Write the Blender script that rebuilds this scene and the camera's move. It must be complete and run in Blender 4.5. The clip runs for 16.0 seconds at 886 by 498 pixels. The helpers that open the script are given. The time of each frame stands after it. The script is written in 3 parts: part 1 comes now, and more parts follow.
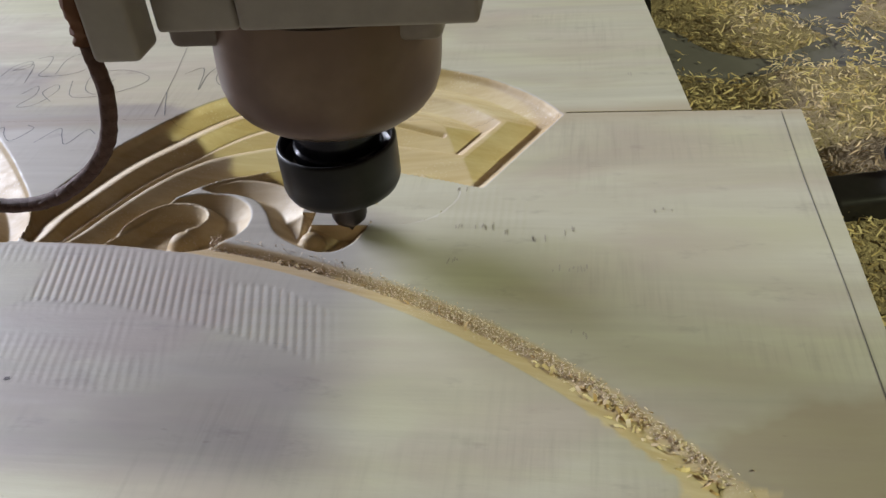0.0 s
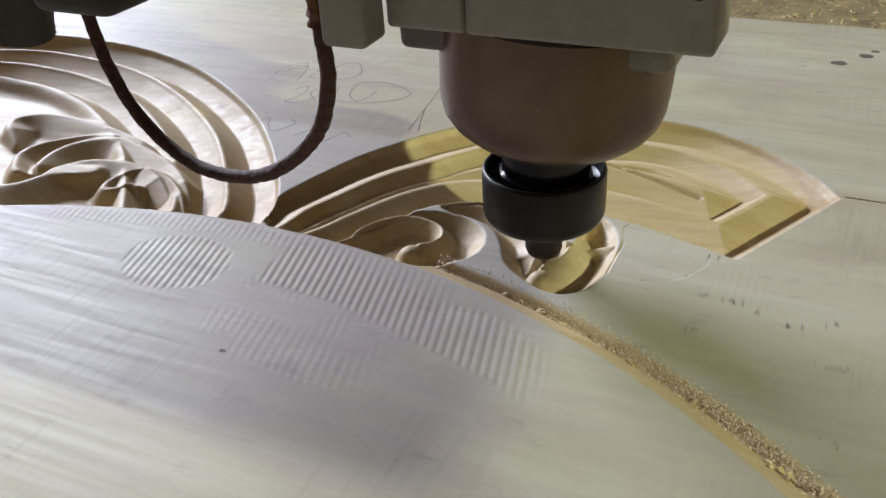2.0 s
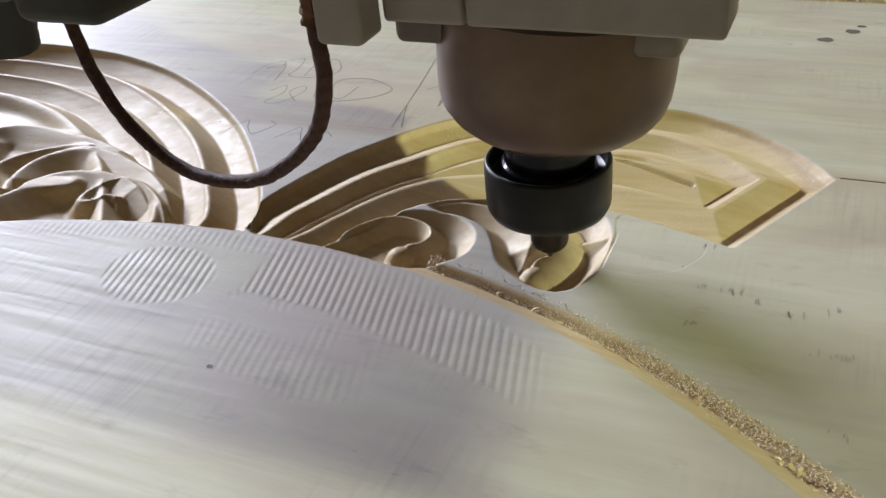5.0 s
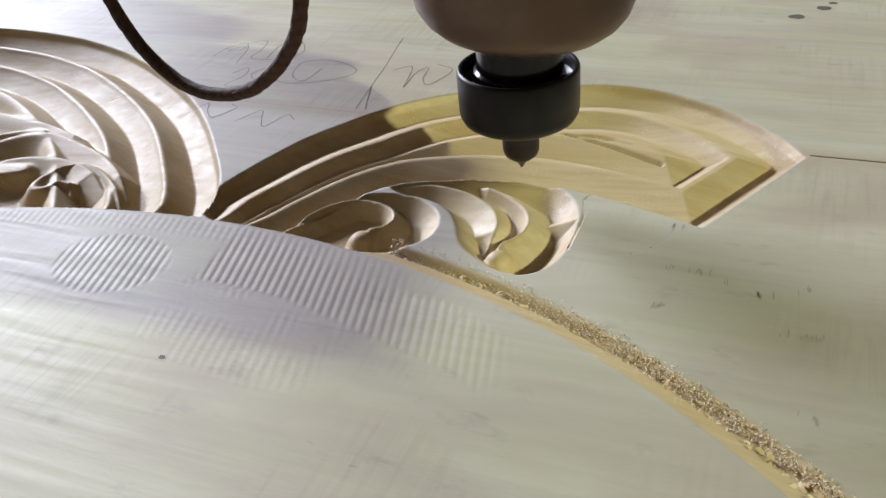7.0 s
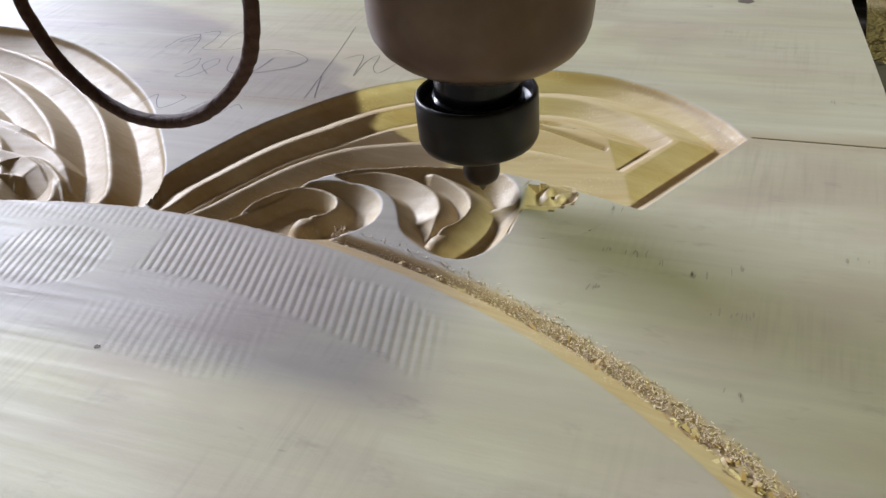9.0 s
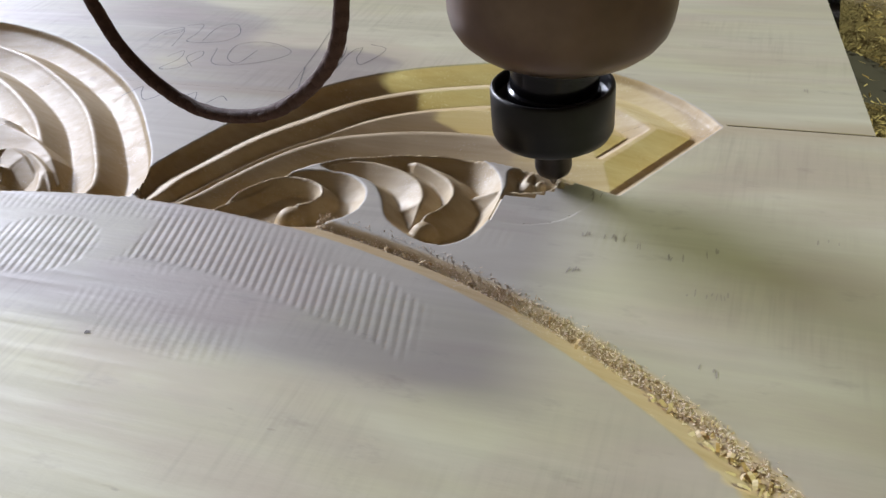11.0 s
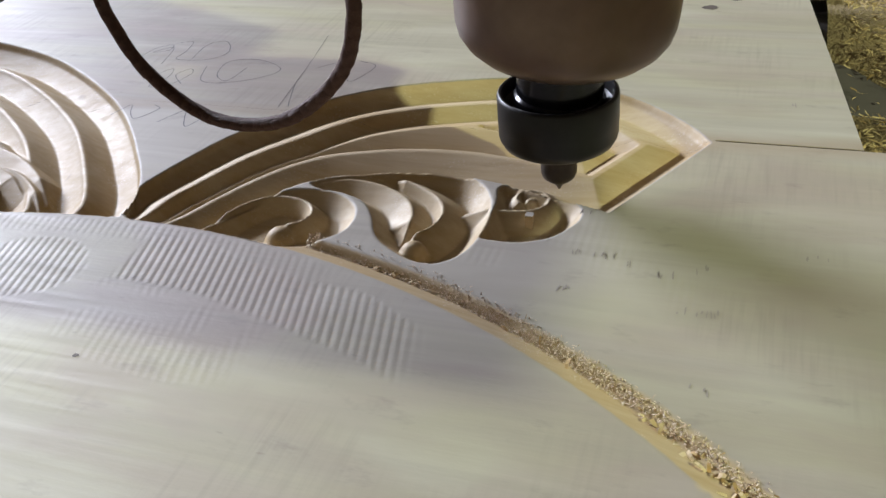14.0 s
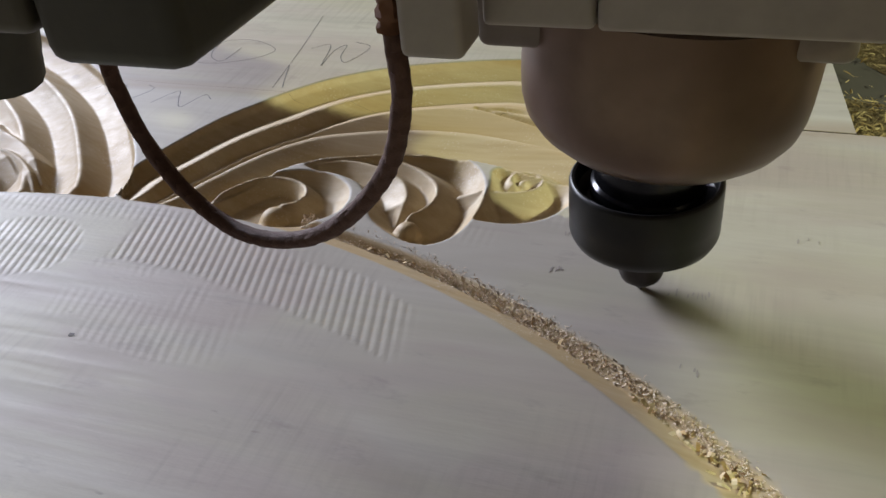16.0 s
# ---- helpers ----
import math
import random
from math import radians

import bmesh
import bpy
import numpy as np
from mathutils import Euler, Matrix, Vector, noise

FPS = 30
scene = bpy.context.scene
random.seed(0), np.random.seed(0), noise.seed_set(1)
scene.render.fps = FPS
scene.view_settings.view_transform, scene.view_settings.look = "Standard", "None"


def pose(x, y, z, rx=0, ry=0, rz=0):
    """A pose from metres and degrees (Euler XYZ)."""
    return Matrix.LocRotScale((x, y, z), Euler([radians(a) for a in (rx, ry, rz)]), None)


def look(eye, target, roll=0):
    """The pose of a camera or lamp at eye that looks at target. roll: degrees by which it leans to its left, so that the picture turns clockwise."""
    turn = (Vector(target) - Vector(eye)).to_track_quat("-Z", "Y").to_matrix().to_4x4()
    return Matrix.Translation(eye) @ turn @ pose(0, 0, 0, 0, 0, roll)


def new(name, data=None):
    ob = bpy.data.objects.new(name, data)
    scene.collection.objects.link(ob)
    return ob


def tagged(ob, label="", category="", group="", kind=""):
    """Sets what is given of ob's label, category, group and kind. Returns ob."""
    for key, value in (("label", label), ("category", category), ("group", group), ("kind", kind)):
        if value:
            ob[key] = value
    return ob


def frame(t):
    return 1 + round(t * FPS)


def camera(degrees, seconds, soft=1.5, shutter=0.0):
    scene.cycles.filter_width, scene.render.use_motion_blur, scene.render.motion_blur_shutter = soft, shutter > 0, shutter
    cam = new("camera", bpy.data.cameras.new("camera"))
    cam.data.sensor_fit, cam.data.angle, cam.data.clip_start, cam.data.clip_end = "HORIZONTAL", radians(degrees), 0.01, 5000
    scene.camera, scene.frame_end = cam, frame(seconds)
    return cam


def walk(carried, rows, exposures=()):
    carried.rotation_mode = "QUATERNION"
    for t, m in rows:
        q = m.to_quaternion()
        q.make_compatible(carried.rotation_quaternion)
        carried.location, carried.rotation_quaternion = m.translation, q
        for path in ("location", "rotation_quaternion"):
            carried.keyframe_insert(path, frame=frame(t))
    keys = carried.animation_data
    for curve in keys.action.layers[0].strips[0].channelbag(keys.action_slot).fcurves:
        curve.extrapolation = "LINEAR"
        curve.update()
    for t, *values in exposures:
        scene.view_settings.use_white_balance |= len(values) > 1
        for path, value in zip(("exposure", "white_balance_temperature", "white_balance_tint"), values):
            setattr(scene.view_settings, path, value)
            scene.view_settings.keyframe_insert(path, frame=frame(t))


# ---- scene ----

# ---------------------------------------------------------------- camera
PATH = [
    (0.0, 0.0109, -0.3835, 0.2063, 11.31, -36.31, -6.38), (0.5, 0.0047, -0.3789, 0.2020, 15.73, -34.03, -5.87),
    (1.0, 0.0030, -0.3775, 0.2002, 21.72, -31.99, -4.18), (1.5, -0.0006, -0.3742, 0.1959, 24.73, -31.48, -4.03),
    (2.0, -0.0020, -0.3733, 0.1899, 26.85, -31.47, -3.60), (2.5, -0.0028, -0.3695, 0.1897, 27.47, -31.38, -3.91),
    (3.0, -0.0069, -0.3682, 0.1867, 27.41, -31.82, -4.31), (3.5, -0.0085, -0.3666, 0.1885, 27.42, -32.20, -5.04),
    (4.0, -0.0072, -0.3664, 0.1884, 27.14, -32.35, -5.23), (4.2, -0.0075, -0.3657, 0.1889, 26.90, -32.37, -5.26),
    (6.5, -0.0046, -0.3595, 0.1878, 24.99, -32.10, -6.21), (7.0, -0.0043, -0.3547, 0.1817, 24.65, -33.17, -5.66),
    (7.5, -0.0029, -0.3537, 0.1830, 24.91, -32.95, -6.03), (8.0, 0.0035, -0.3515, 0.1798, 23.87, -33.66, -6.02),
    (8.5, 0.0080, -0.3505, 0.1785, 23.57, -33.74, -5.81), (10.8, 0.0142, -0.3580, 0.1780, 22.47, -33.39, -5.80),
    (11.0, 0.0135, -0.3585, 0.1793, 22.21, -34.07, -5.57), (11.5, 0.0151, -0.3568, 0.1816, 21.93, -33.41, -5.73),
    (12.0, 0.0143, -0.3565, 0.1832, 22.16, -33.21, -5.93), (12.5, 0.0139, -0.3554, 0.1850, 21.97, -32.97, -5.73),
    (13.0, 0.0143, -0.3542, 0.1823, 22.29, -33.03, -5.73), (13.5, 0.0140, -0.3555, 0.1813, 21.63, -33.49, -5.63),
    (14.0, 0.0143, -0.3559, 0.1815, 21.67, -33.48, -5.77), (14.5, 0.0129, -0.3562, 0.1812, 21.59, -33.46, -5.44),
    (15.0, 0.0127, -0.3560, 0.1815, 21.89, -33.43, -5.90), (15.5, 0.0150, -0.3580, 0.1800, 21.67, -33.74, -5.61),
    (15.8, 0.0150, -0.3572, 0.1823, 21.40, -34.16, -5.42), (16.0, 0.0152, -0.3573, 0.1823, 21.41, -34.66, -5.43),
]
cam = camera(52.19, 16.0, soft=1.5)
walk(cam, [(t, pose(x, y, z, 90 + pitch, 0, yaw) @ pose(0, 0, 0, 0, 0, roll)) for t, x, y, z, yaw, pitch, roll in PATH],
     exposures=[(0.0, 0.0), (0.5, 0.3), (1.0, 0.5), (1.5, 0.24), (2.0, -0.06), (2.5, 0.0), (3.0, 0.06), (15.3, 0.0), (16.0, -0.12)])

# ---------------------------------------------------------------- light
world = bpy.data.worlds.new("world")
scene.world = world
world.use_nodes = True
sky = world.node_tree.nodes.new("ShaderNodeTexSky")
sky.sky_type, sky.sun_disc = "NISHITA", False
sky.sun_elevation, sky.sun_rotation = radians(40), radians(-60)
world.node_tree.links.new(sky.outputs[0], world.node_tree.nodes["Background"].inputs[0])
world.node_tree.nodes["Background"].inputs[1].default_value = 0.1


def area_light(name, eye, target, width, height, power, colour):
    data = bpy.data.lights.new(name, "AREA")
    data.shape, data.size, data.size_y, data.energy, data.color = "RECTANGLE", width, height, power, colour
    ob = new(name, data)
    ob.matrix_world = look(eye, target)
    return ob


area_light("window_light_west", (-5.9, 3.2, 2.25), (0, 0, 0), 3.3, 1.3, 930, (0.81, 0.845, 1.0))
# Small unseen yellow-green light, added from the east; its source is assumed.
area_light("added_light_east", (3.95, -1.53, 2.45), (0, 0, 0), 0.13, 0.15, 178, (0.92, 1.0, 0.64))

# ---------------------------------------------------------------- materials


class Nodes:
    """Short hand for building a node material."""

    def __init__(self, name):
        self.mat = bpy.data.materials.new(name)
        self.mat.use_nodes = True
        self.tree = self.mat.node_tree
        self.out = self.tree.nodes["Principled BSDF"]

    def add(self, kind, **values):
        node = self.tree.nodes.new(kind)
        for key, value in values.items():
            if key in node.inputs:
                self.put(node.inputs[key], value)
        return node

    def put(self, socket, value):
        if isinstance(value, bpy.types.NodeSocket):
            self.tree.links.new(value, socket)
        else:
            socket.default_value = value

    def coords(self, scale=(1, 1, 1), turn=(0, 0, 0)):
        tex = self.add("ShaderNodeTexCoord")
        m = self.add("ShaderNodeMapping", Vector=tex.outputs["Object"])
        m.inputs["Scale"].default_value = scale
        m.inputs["Rotation"].default_value = turn
        return m.outputs[0]

    def noise(self, vec, scale, detail=3.0, rough=0.55, distort=0.0):
        n = self.add("ShaderNodeTexNoise", Vector=vec, Scale=scale, Detail=detail, Roughness=rough, Distortion=distort)
        return n.outputs["Fac"]

    def ramp(self, fac, stops):
        node = self.add("ShaderNodeValToRGB", Fac=fac)
        el = node.color_ramp.elements
        while len(el) < len(stops):
            el.new(0.5)
        for e, (at, col) in zip(el, stops):
            e.position = at
            e.color = (*col, 1) if len(col) == 3 else col
        return node.outputs[0]

    def mix(self, fac, a, b, how="MIX"):
        node = self.add("ShaderNodeMix")
        node.data_type, node.blend_type = "RGBA", how
        for socket, value in ((node.inputs[0], fac), (node.inputs[6], a), (node.inputs[7], b)):
            self.put(socket, (*value, 1) if isinstance(value, tuple) and len(value) == 3 else value)
        return node.outputs[2]

    def span(self, value, a, b, c=0.0, d=1.0):
        n = self.add("ShaderNodeMapRange", Value=value)
        for i, v in enumerate((a, b, c, d)):
            n.inputs[i + 1].default_value = v
        return n.outputs[0]

    def maths(self, how, a, b=0.0):
        n = self.add("ShaderNodeMath")
        n.operation = how
        self.put(n.inputs[0], a)
        self.put(n.inputs[1], b)
        return n.outputs[0]

    def bump(self, height, strength, distance):
        n = self.add("ShaderNodeBump", Height=height, Strength=strength, Distance=distance)
        self.put(self.out.inputs["Normal"], n.outputs[0])

    def surface(self, colour, rough=0.5, metal=0.0, specular=0.5):
        for key, v in (("Base Color", colour), ("Roughness", rough), ("Metallic", metal), ("Specular IOR Level", specular)):
            self.put(self.out.inputs[key], (*v, 1) if isinstance(v, tuple) and len(v) == 3 else v)
        return self.mat


WHITE, BLACK = (1, 1, 1), (0, 0, 0)


def wood_material(name, old_a, old_b, stain, fresh_shade_a, fresh_shade_b):
    """Planed pale softwood, greyed on its face; below it fresh cut wood with warm shade put into its colour."""
    n = Nodes(name)
    grain = n.coords((2.2, 16, 16))
    broad = n.noise(grain, 2.0, 4, 0.6, 0.9)
    fine = n.noise(n.coords((14, 300, 300)), 1.0, 3, 0.6)
    cloud = n.noise(n.coords((7, 20, 20)), 1.0, 4, 0.6, 0.6)
    face = n.mix(n.ramp(broad, [(0.38, BLACK), (0.60, WHITE)]), old_a, old_b)
    green = n.noise(n.coords((3.5, 15, 15)), 1.3, 3, 0.55, 0.8)
    face = n.mix(n.ramp(green, [(0.46, BLACK), (0.62, (0.6, 0.6, 0.6))]), face, (0.47, 0.45, 0.31))
    pink = n.noise(n.coords((4.5, 11, 11)), 1.6, 4, 0.6, 0.7)
    face = n.mix(n.ramp(pink, [(0.47, BLACK), (0.64, (0.7, 0.7, 0.7))]), face, (0.42, 0.345, 0.315))
    face = n.mix(n.ramp(cloud, [(0.50, BLACK), (0.70, (0.6, 0.6, 0.6))]), face, stain)
    face = n.mix(n.span(fine, 0.35, 0.75, 0.0, 0.10), face, stain)
    streak = n.noise(n.coords((2.5, 75, 75)), 1.0, 3, 0.6, 0.4)
    face = n.mix(n.ramp(streak, [(0.50, BLACK), (0.70, (0.4, 0.4, 0.4))]), face, tuple(0.80 * c for c in old_b))
    across = n.noise(n.coords((380, 22, 22), (0, 0, 0.1)), 1.0, 2, 0.6)
    swept = n.span(n.noise(n.coords((11, 16, 16)), 1.0, 2), 0.48, 0.62)
    face = n.mix(n.maths("MULTIPLY", swept, n.span(across, 0.45, 0.75, 0.0, 0.34)), face, tuple(0.72 * c for c in stain))
    smudge = n.noise(n.coords((34, 80, 80)), 1.0, 4, 0.65)
    face = n.mix(n.ramp(smudge, [(0.60, BLACK), (0.76, (0.5, 0.5, 0.5))]), face, (0.26, 0.215, 0.20))
    spot = n.add("ShaderNodeSeparateXYZ", Vector=n.add("ShaderNodeTexCoord").outputs["Object"]).outputs[1]
    near = n.span(n.maths("ABSOLUTE", n.maths("ADD", spot, n.span(cloud, 0.3, 0.7, -0.003, 0.007))), 0.003, 0.010, 0.72, 0.0)
    face = n.mix(near, face, (0.40, 0.325, 0.255))
    place = n.add("ShaderNodeSeparateXYZ", Vector=n.add("ShaderNodeTexCoord").outputs["Object"])
    sway = n.span(n.noise(n.coords((30, 30, 30)), 1.0, 3, 0.6), 0.3, 0.7, -0.006, 0.006)
    slope = n.maths("ADD", n.maths("SUBTRACT", n.maths("MULTIPLY", place.outputs[0], 0.36), place.outputs[1]), sway)
    # Darker brown past a slanted line at the front right corner.
    brown_corner = n.maths("MULTIPLY", n.span(slope, 0.209, 0.216), n.span(n.maths("ADD", place.outputs[0], sway), 0.034, 0.046, 0.0, 0.65))
    face = n.mix(brown_corner, face, (0.36, 0.29, 0.22))
    dots = n.noise(n.coords((70, 200, 200)), 1.0, 2, 0.5)
    face = n.mix(n.ramp(dots, [(0.74, BLACK), (0.80, (0.45, 0.45, 0.45))]), face, (0.20, 0.16, 0.15))
    # Cut wood: fresh tone, browned further to paint in the carving's warm shade.
    cut = n.mix(n.ramp(broad, [(0.38, BLACK), (0.62, WHITE)]), fresh_shade_a, fresh_shade_b)
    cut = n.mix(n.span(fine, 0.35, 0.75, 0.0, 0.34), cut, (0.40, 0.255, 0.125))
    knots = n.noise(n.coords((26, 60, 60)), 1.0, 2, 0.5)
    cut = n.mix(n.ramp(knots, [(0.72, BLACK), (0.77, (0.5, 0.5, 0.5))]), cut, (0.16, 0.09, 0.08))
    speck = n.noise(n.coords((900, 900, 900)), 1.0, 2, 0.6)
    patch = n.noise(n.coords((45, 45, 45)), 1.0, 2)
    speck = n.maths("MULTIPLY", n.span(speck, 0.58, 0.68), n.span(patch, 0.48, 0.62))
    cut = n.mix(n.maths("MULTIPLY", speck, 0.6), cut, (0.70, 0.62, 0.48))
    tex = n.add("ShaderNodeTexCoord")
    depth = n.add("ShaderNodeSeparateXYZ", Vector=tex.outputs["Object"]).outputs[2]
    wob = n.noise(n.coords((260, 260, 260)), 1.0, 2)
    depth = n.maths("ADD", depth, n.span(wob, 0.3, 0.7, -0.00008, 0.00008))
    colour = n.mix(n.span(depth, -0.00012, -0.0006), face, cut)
    rough = n.span(fine, 0.3, 0.7, 0.50, 0.66)
    torn = n.noise(n.coords((350, 700, 350)), 1.0, 3, 0.7)
    n.bump(n.maths("ADD", fine, n.maths("MULTIPLY", torn, 0.6)), 0.14, 0.0005)
    return n.surface(colour, rough, 0.0, 0.4)


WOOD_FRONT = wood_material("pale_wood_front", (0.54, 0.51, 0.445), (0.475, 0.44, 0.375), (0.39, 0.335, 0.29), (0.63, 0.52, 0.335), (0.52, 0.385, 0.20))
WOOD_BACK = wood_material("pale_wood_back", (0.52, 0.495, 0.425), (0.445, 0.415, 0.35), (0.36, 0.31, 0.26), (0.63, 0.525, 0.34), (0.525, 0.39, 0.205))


def grained(name, a, b, scale, rough, metal=0.0, bump=0.1, distance=0.0005, stretch=(1, 1, 1), specular=0.5):
    n = Nodes(name)
    big = n.noise(n.coords(stretch), scale, 3)
    small = n.noise(n.coords(stretch), scale * 9, 3)
    colour = n.mix(n.span(big, 0.3, 0.7), a, b)
    colour = n.mix(n.span(small, 0.35, 0.7, 0, 0.35), colour, tuple(0.6 * c for c in a))
    n.bump(small, bump, distance)
    return n.surface(colour, n.span(big, 0.3, 0.7, rough * 0.8, min(1, rough * 1.2)), metal, specular)


# Sawn plank sides: grime, with their shade put into the dark tone as well.
PLANK_SIDE = grained("grimy_shaded_edge", (0.20, 0.175, 0.165), (0.12, 0.10, 0.10), 22, 0.85, 0.0, 0.4, 0.001)


def scattered(name, a, b, c, rough=0.7):
    """Colour that differs from one small piece to the next."""
    n = Nodes(name)
    geo = n.add("ShaderNodeNewGeometry")
    colour = n.ramp(geo.outputs["Random Per Island"], [(0.0, a), (0.5, b), (1.0, c)])
    return n.surface(colour, rough, 0.0, 0.3)


# Brown blotches painted into the metal stand in for reddish reflections.
SPINDLE = grained("brushed_spindle_metal", (0.19, 0.13, 0.10), (0.10, 0.055, 0.04), 16, 0.38, 0.55, 0.05, 0.0003)
FLANGE = grained("flange_metal", (0.24, 0.20, 0.18), (0.17, 0.14, 0.12), 30, 0.5, 0.4)
PLATE = grained("beige_painted_metal", (0.37, 0.33, 0.30), (0.32, 0.285, 0.255), 14, 0.5, 0.0, 0.05, 0.0004)
NUT = grained("black_oxide_steel", (0.010, 0.010, 0.011), (0.016, 0.016, 0.016), 40, 0.38, 0.0, 0.04, 0.0002, (1, 1, 1), 0.3)
NUT_IN = grained("polished_black_steel", (0.02, 0.02, 0.024), (0.03, 0.03, 0.034), 40, 0.18, 0.7, 0.02, 0.0002)
COLLET = grained("dusty_dark_steel", (0.05, 0.04, 0.038), (0.03, 0.024, 0.022), 90, 0.45, 0.5)
CUTTER = grained("carbide", (0.20, 0.19, 0.19), (0.10, 0.09, 0.09), 120, 0.3, 0.8)
CABLE = grained("brown_braided_sleeve", (0.11, 0.05, 0.034), (0.065, 0.03, 0.022), 160, 0.75, 0.0, 0.6, 0.0006)
DARK = grained("black_plastic", (0.022, 0.019, 0.017), (0.034, 0.029, 0.025), 30, 0.55)
DARK_GREY = grained("dusty_grey_metal", (0.065, 0.054, 0.046), (0.042, 0.035, 0.03), 25, 0.55, 0.1)
BED = grained("grey_machine_bed", (0.17, 0.158, 0.152), (0.115, 0.105, 0.102), 9, 0.8, 0.0, 0.2, 0.001, (1, 1, 1), 0.1)
DUST = grained("packed_sawdust", (0.36, 0.28, 0.14), (0.20, 0.15, 0.085), 60, 0.9, 0.0, 0.8, 0.003)
SHAVING = scattered("wood_shaving", (0.54, 0.40, 0.17), (0.70, 0.57, 0.31), (0.36, 0.25, 0.10))
CHIP = scattered("groove_chip", (0.72, 0.54, 0.28), (0.82, 0.69, 0.44), (0.56, 0.36, 0.16))
FUZZ = scattered("torn_fibre", (0.76, 0.62, 0.46), (0.84, 0.74, 0.60), (0.64, 0.47, 0.31))
PENCIL = Nodes("pencil_graphite").surface((0.13, 0.125, 0.13), 0.6)
SCUFF = grained("grey_scuff", (0.38, 0.34, 0.31), (0.43, 0.385, 0.35), 300, 0.8)
KNOT = grained("dark_knot", (0.10, 0.085, 0.085), (0.16, 0.13, 0.12), 300, 0.7)
# Unseen walls and ceiling; the dark warm tone sets the bounce light.
PLASTER = grained("bounce_plaster", (0.13, 0.095, 0.062), (0.10, 0.074, 0.05), 2, 0.9)
CONCRETE = grained("concrete", (0.11, 0.085, 0.06), (0.08, 0.062, 0.045), 2, 0.9)
CLAMP = grained("black_clamp_steel", (0.03, 0.028, 0.028), (0.05, 0.045, 0.042), 40, 0.4, 0.5)
RUST = grained("rusty_steel", (0.20, 0.085, 0.04), (0.12, 0.05, 0.03), 60, 0.8)

# ---------------------------------------------------------------- mesh helpers


def part(name, bm, material, parent=None, label="", smooth=True):
    data = bpy.data.meshes.new(name)
    bm.to_mesh(data)
    bm.free()
    data.materials.append(material)
    if smooth:
        data.polygons.foreach_set("use_smooth", [True] * len(data.polygons))
        data.set_sharp_from_angle(angle=radians(38))
    ob = new(name, data)
    ob.parent = parent
    if label:
        ob["label"] = label
    return ob


def mesh_ob(name, verts, faces, material, parent=None, smooth=False):
    data = bpy.data.meshes.new(name)
    data.from_pydata(verts, [], faces)
    data.materials.append(material)
    if smooth:
        data.polygons.foreach_set("use_smooth", [True] * len(data.polygons))
    ob = new(name, data)
    ob.parent = parent
    return ob


def box(x0, x1, y0, y1, z0, z1, bevel=0.0, bm=None):
    bm = bm or bmesh.new()
    m = Matrix.Translation(((x0 + x1) / 2, (y0 + y1) / 2, (z0 + z1) / 2)) @ Matrix.Diagonal((x1 - x0, y1 - y0, z1 - z0, 1))
    made = bmesh.ops.create_cube(bm, size=1, matrix=m)["verts"]
    if bevel:
        edges = list({e for v in made for e in v.link_edges})
        bmesh.ops.bevel(bm, geom=edges, offset=bevel, segments=3, profile=0.5, affect="EDGES")
    return bm


def lathe(profile, segments=64):
    """A turned body round z from (radius, height) pairs."""
    bm = bmesh.new()
    rings = []
    for r, z in profile:
        if r < 1e-6:
            rings.append([bm.verts.new((0, 0, z))])
        else:
            rings.append([bm.verts.new((r * math.cos(a), r * math.sin(a), z)) for a in (2 * math.pi * k / segments for k in range(segments))])
    for lo, hi in zip(rings, rings[1:]):
        for k in range(segments):
            j = (k + 1) % segments
            if len(lo) == 1:
                bm.faces.new((lo[0], hi[j], hi[k]))
            elif len(hi) == 1:
                bm.faces.new((lo[k], lo[j], hi[0]))
            else:
                bm.faces.new((lo[k], lo[j], hi[j], hi[k]))
    bmesh.ops.recalc_face_normals(bm, faces=bm.faces)
    return bm


def spline(points, per=8, closed=False):
    """Catmull-Rom through the points."""
    p = np.array(points, float)
    p = np.vstack([p[-1:], p, p[:2]]) if closed else np.vstack([2 * p[0] - p[1], p, 2 * p[-1] - p[-2]])
    out = []
    for a, b, c, d in zip(p, p[1:], p[2:], p[3:]):
        for k in range(per):
            u = k / per
            out.append(0.5 * (2 * b + (c - a) * u + (2 * a - 5 * b + 4 * c - d) * u**2 + (3 * b - a - 3 * c + d) * u**3))
    if not closed:
        out.append(p[-2])
    return np.array(out)


def tube(points, radius, sides=12, rough=0.0, bm=None):
    """A round tube along a polyline."""
    bm = bm or bmesh.new()
    pts = [Vector(q) for q in points]
    rings, up = [], Vector((0.1, 1, 0.05)).normalized()
    for i, q in enumerate(pts):
        way = (pts[min(i + 1, len(pts) - 1)] - pts[max(i - 1, 0)]).normalized()
        side = way.cross(up).normalized()
        top = side.cross(way)
        ring = []
        for k in range(sides):
            a = 2 * math.pi * k / sides
            r = radius * (1 + rough * (random.random() - 0.5))
            ring.append(bm.verts.new(q + r * (math.cos(a) * side + math.sin(a) * top)))
        rings.append(ring)
    for lo, hi in zip(rings, rings[1:]):
        for k in range(sides):
            j = (k + 1) % sides
            bm.faces.new((lo[k], lo[j], hi[j], hi[k]))
    bm.faces.new(rings[0][::-1])
    bm.faces.new(rings[-1])
    bmesh.ops.recalc_face_normals(bm, faces=bm.faces)
    return bm


# ---------------------------------------------------------------- the workshop round the machine


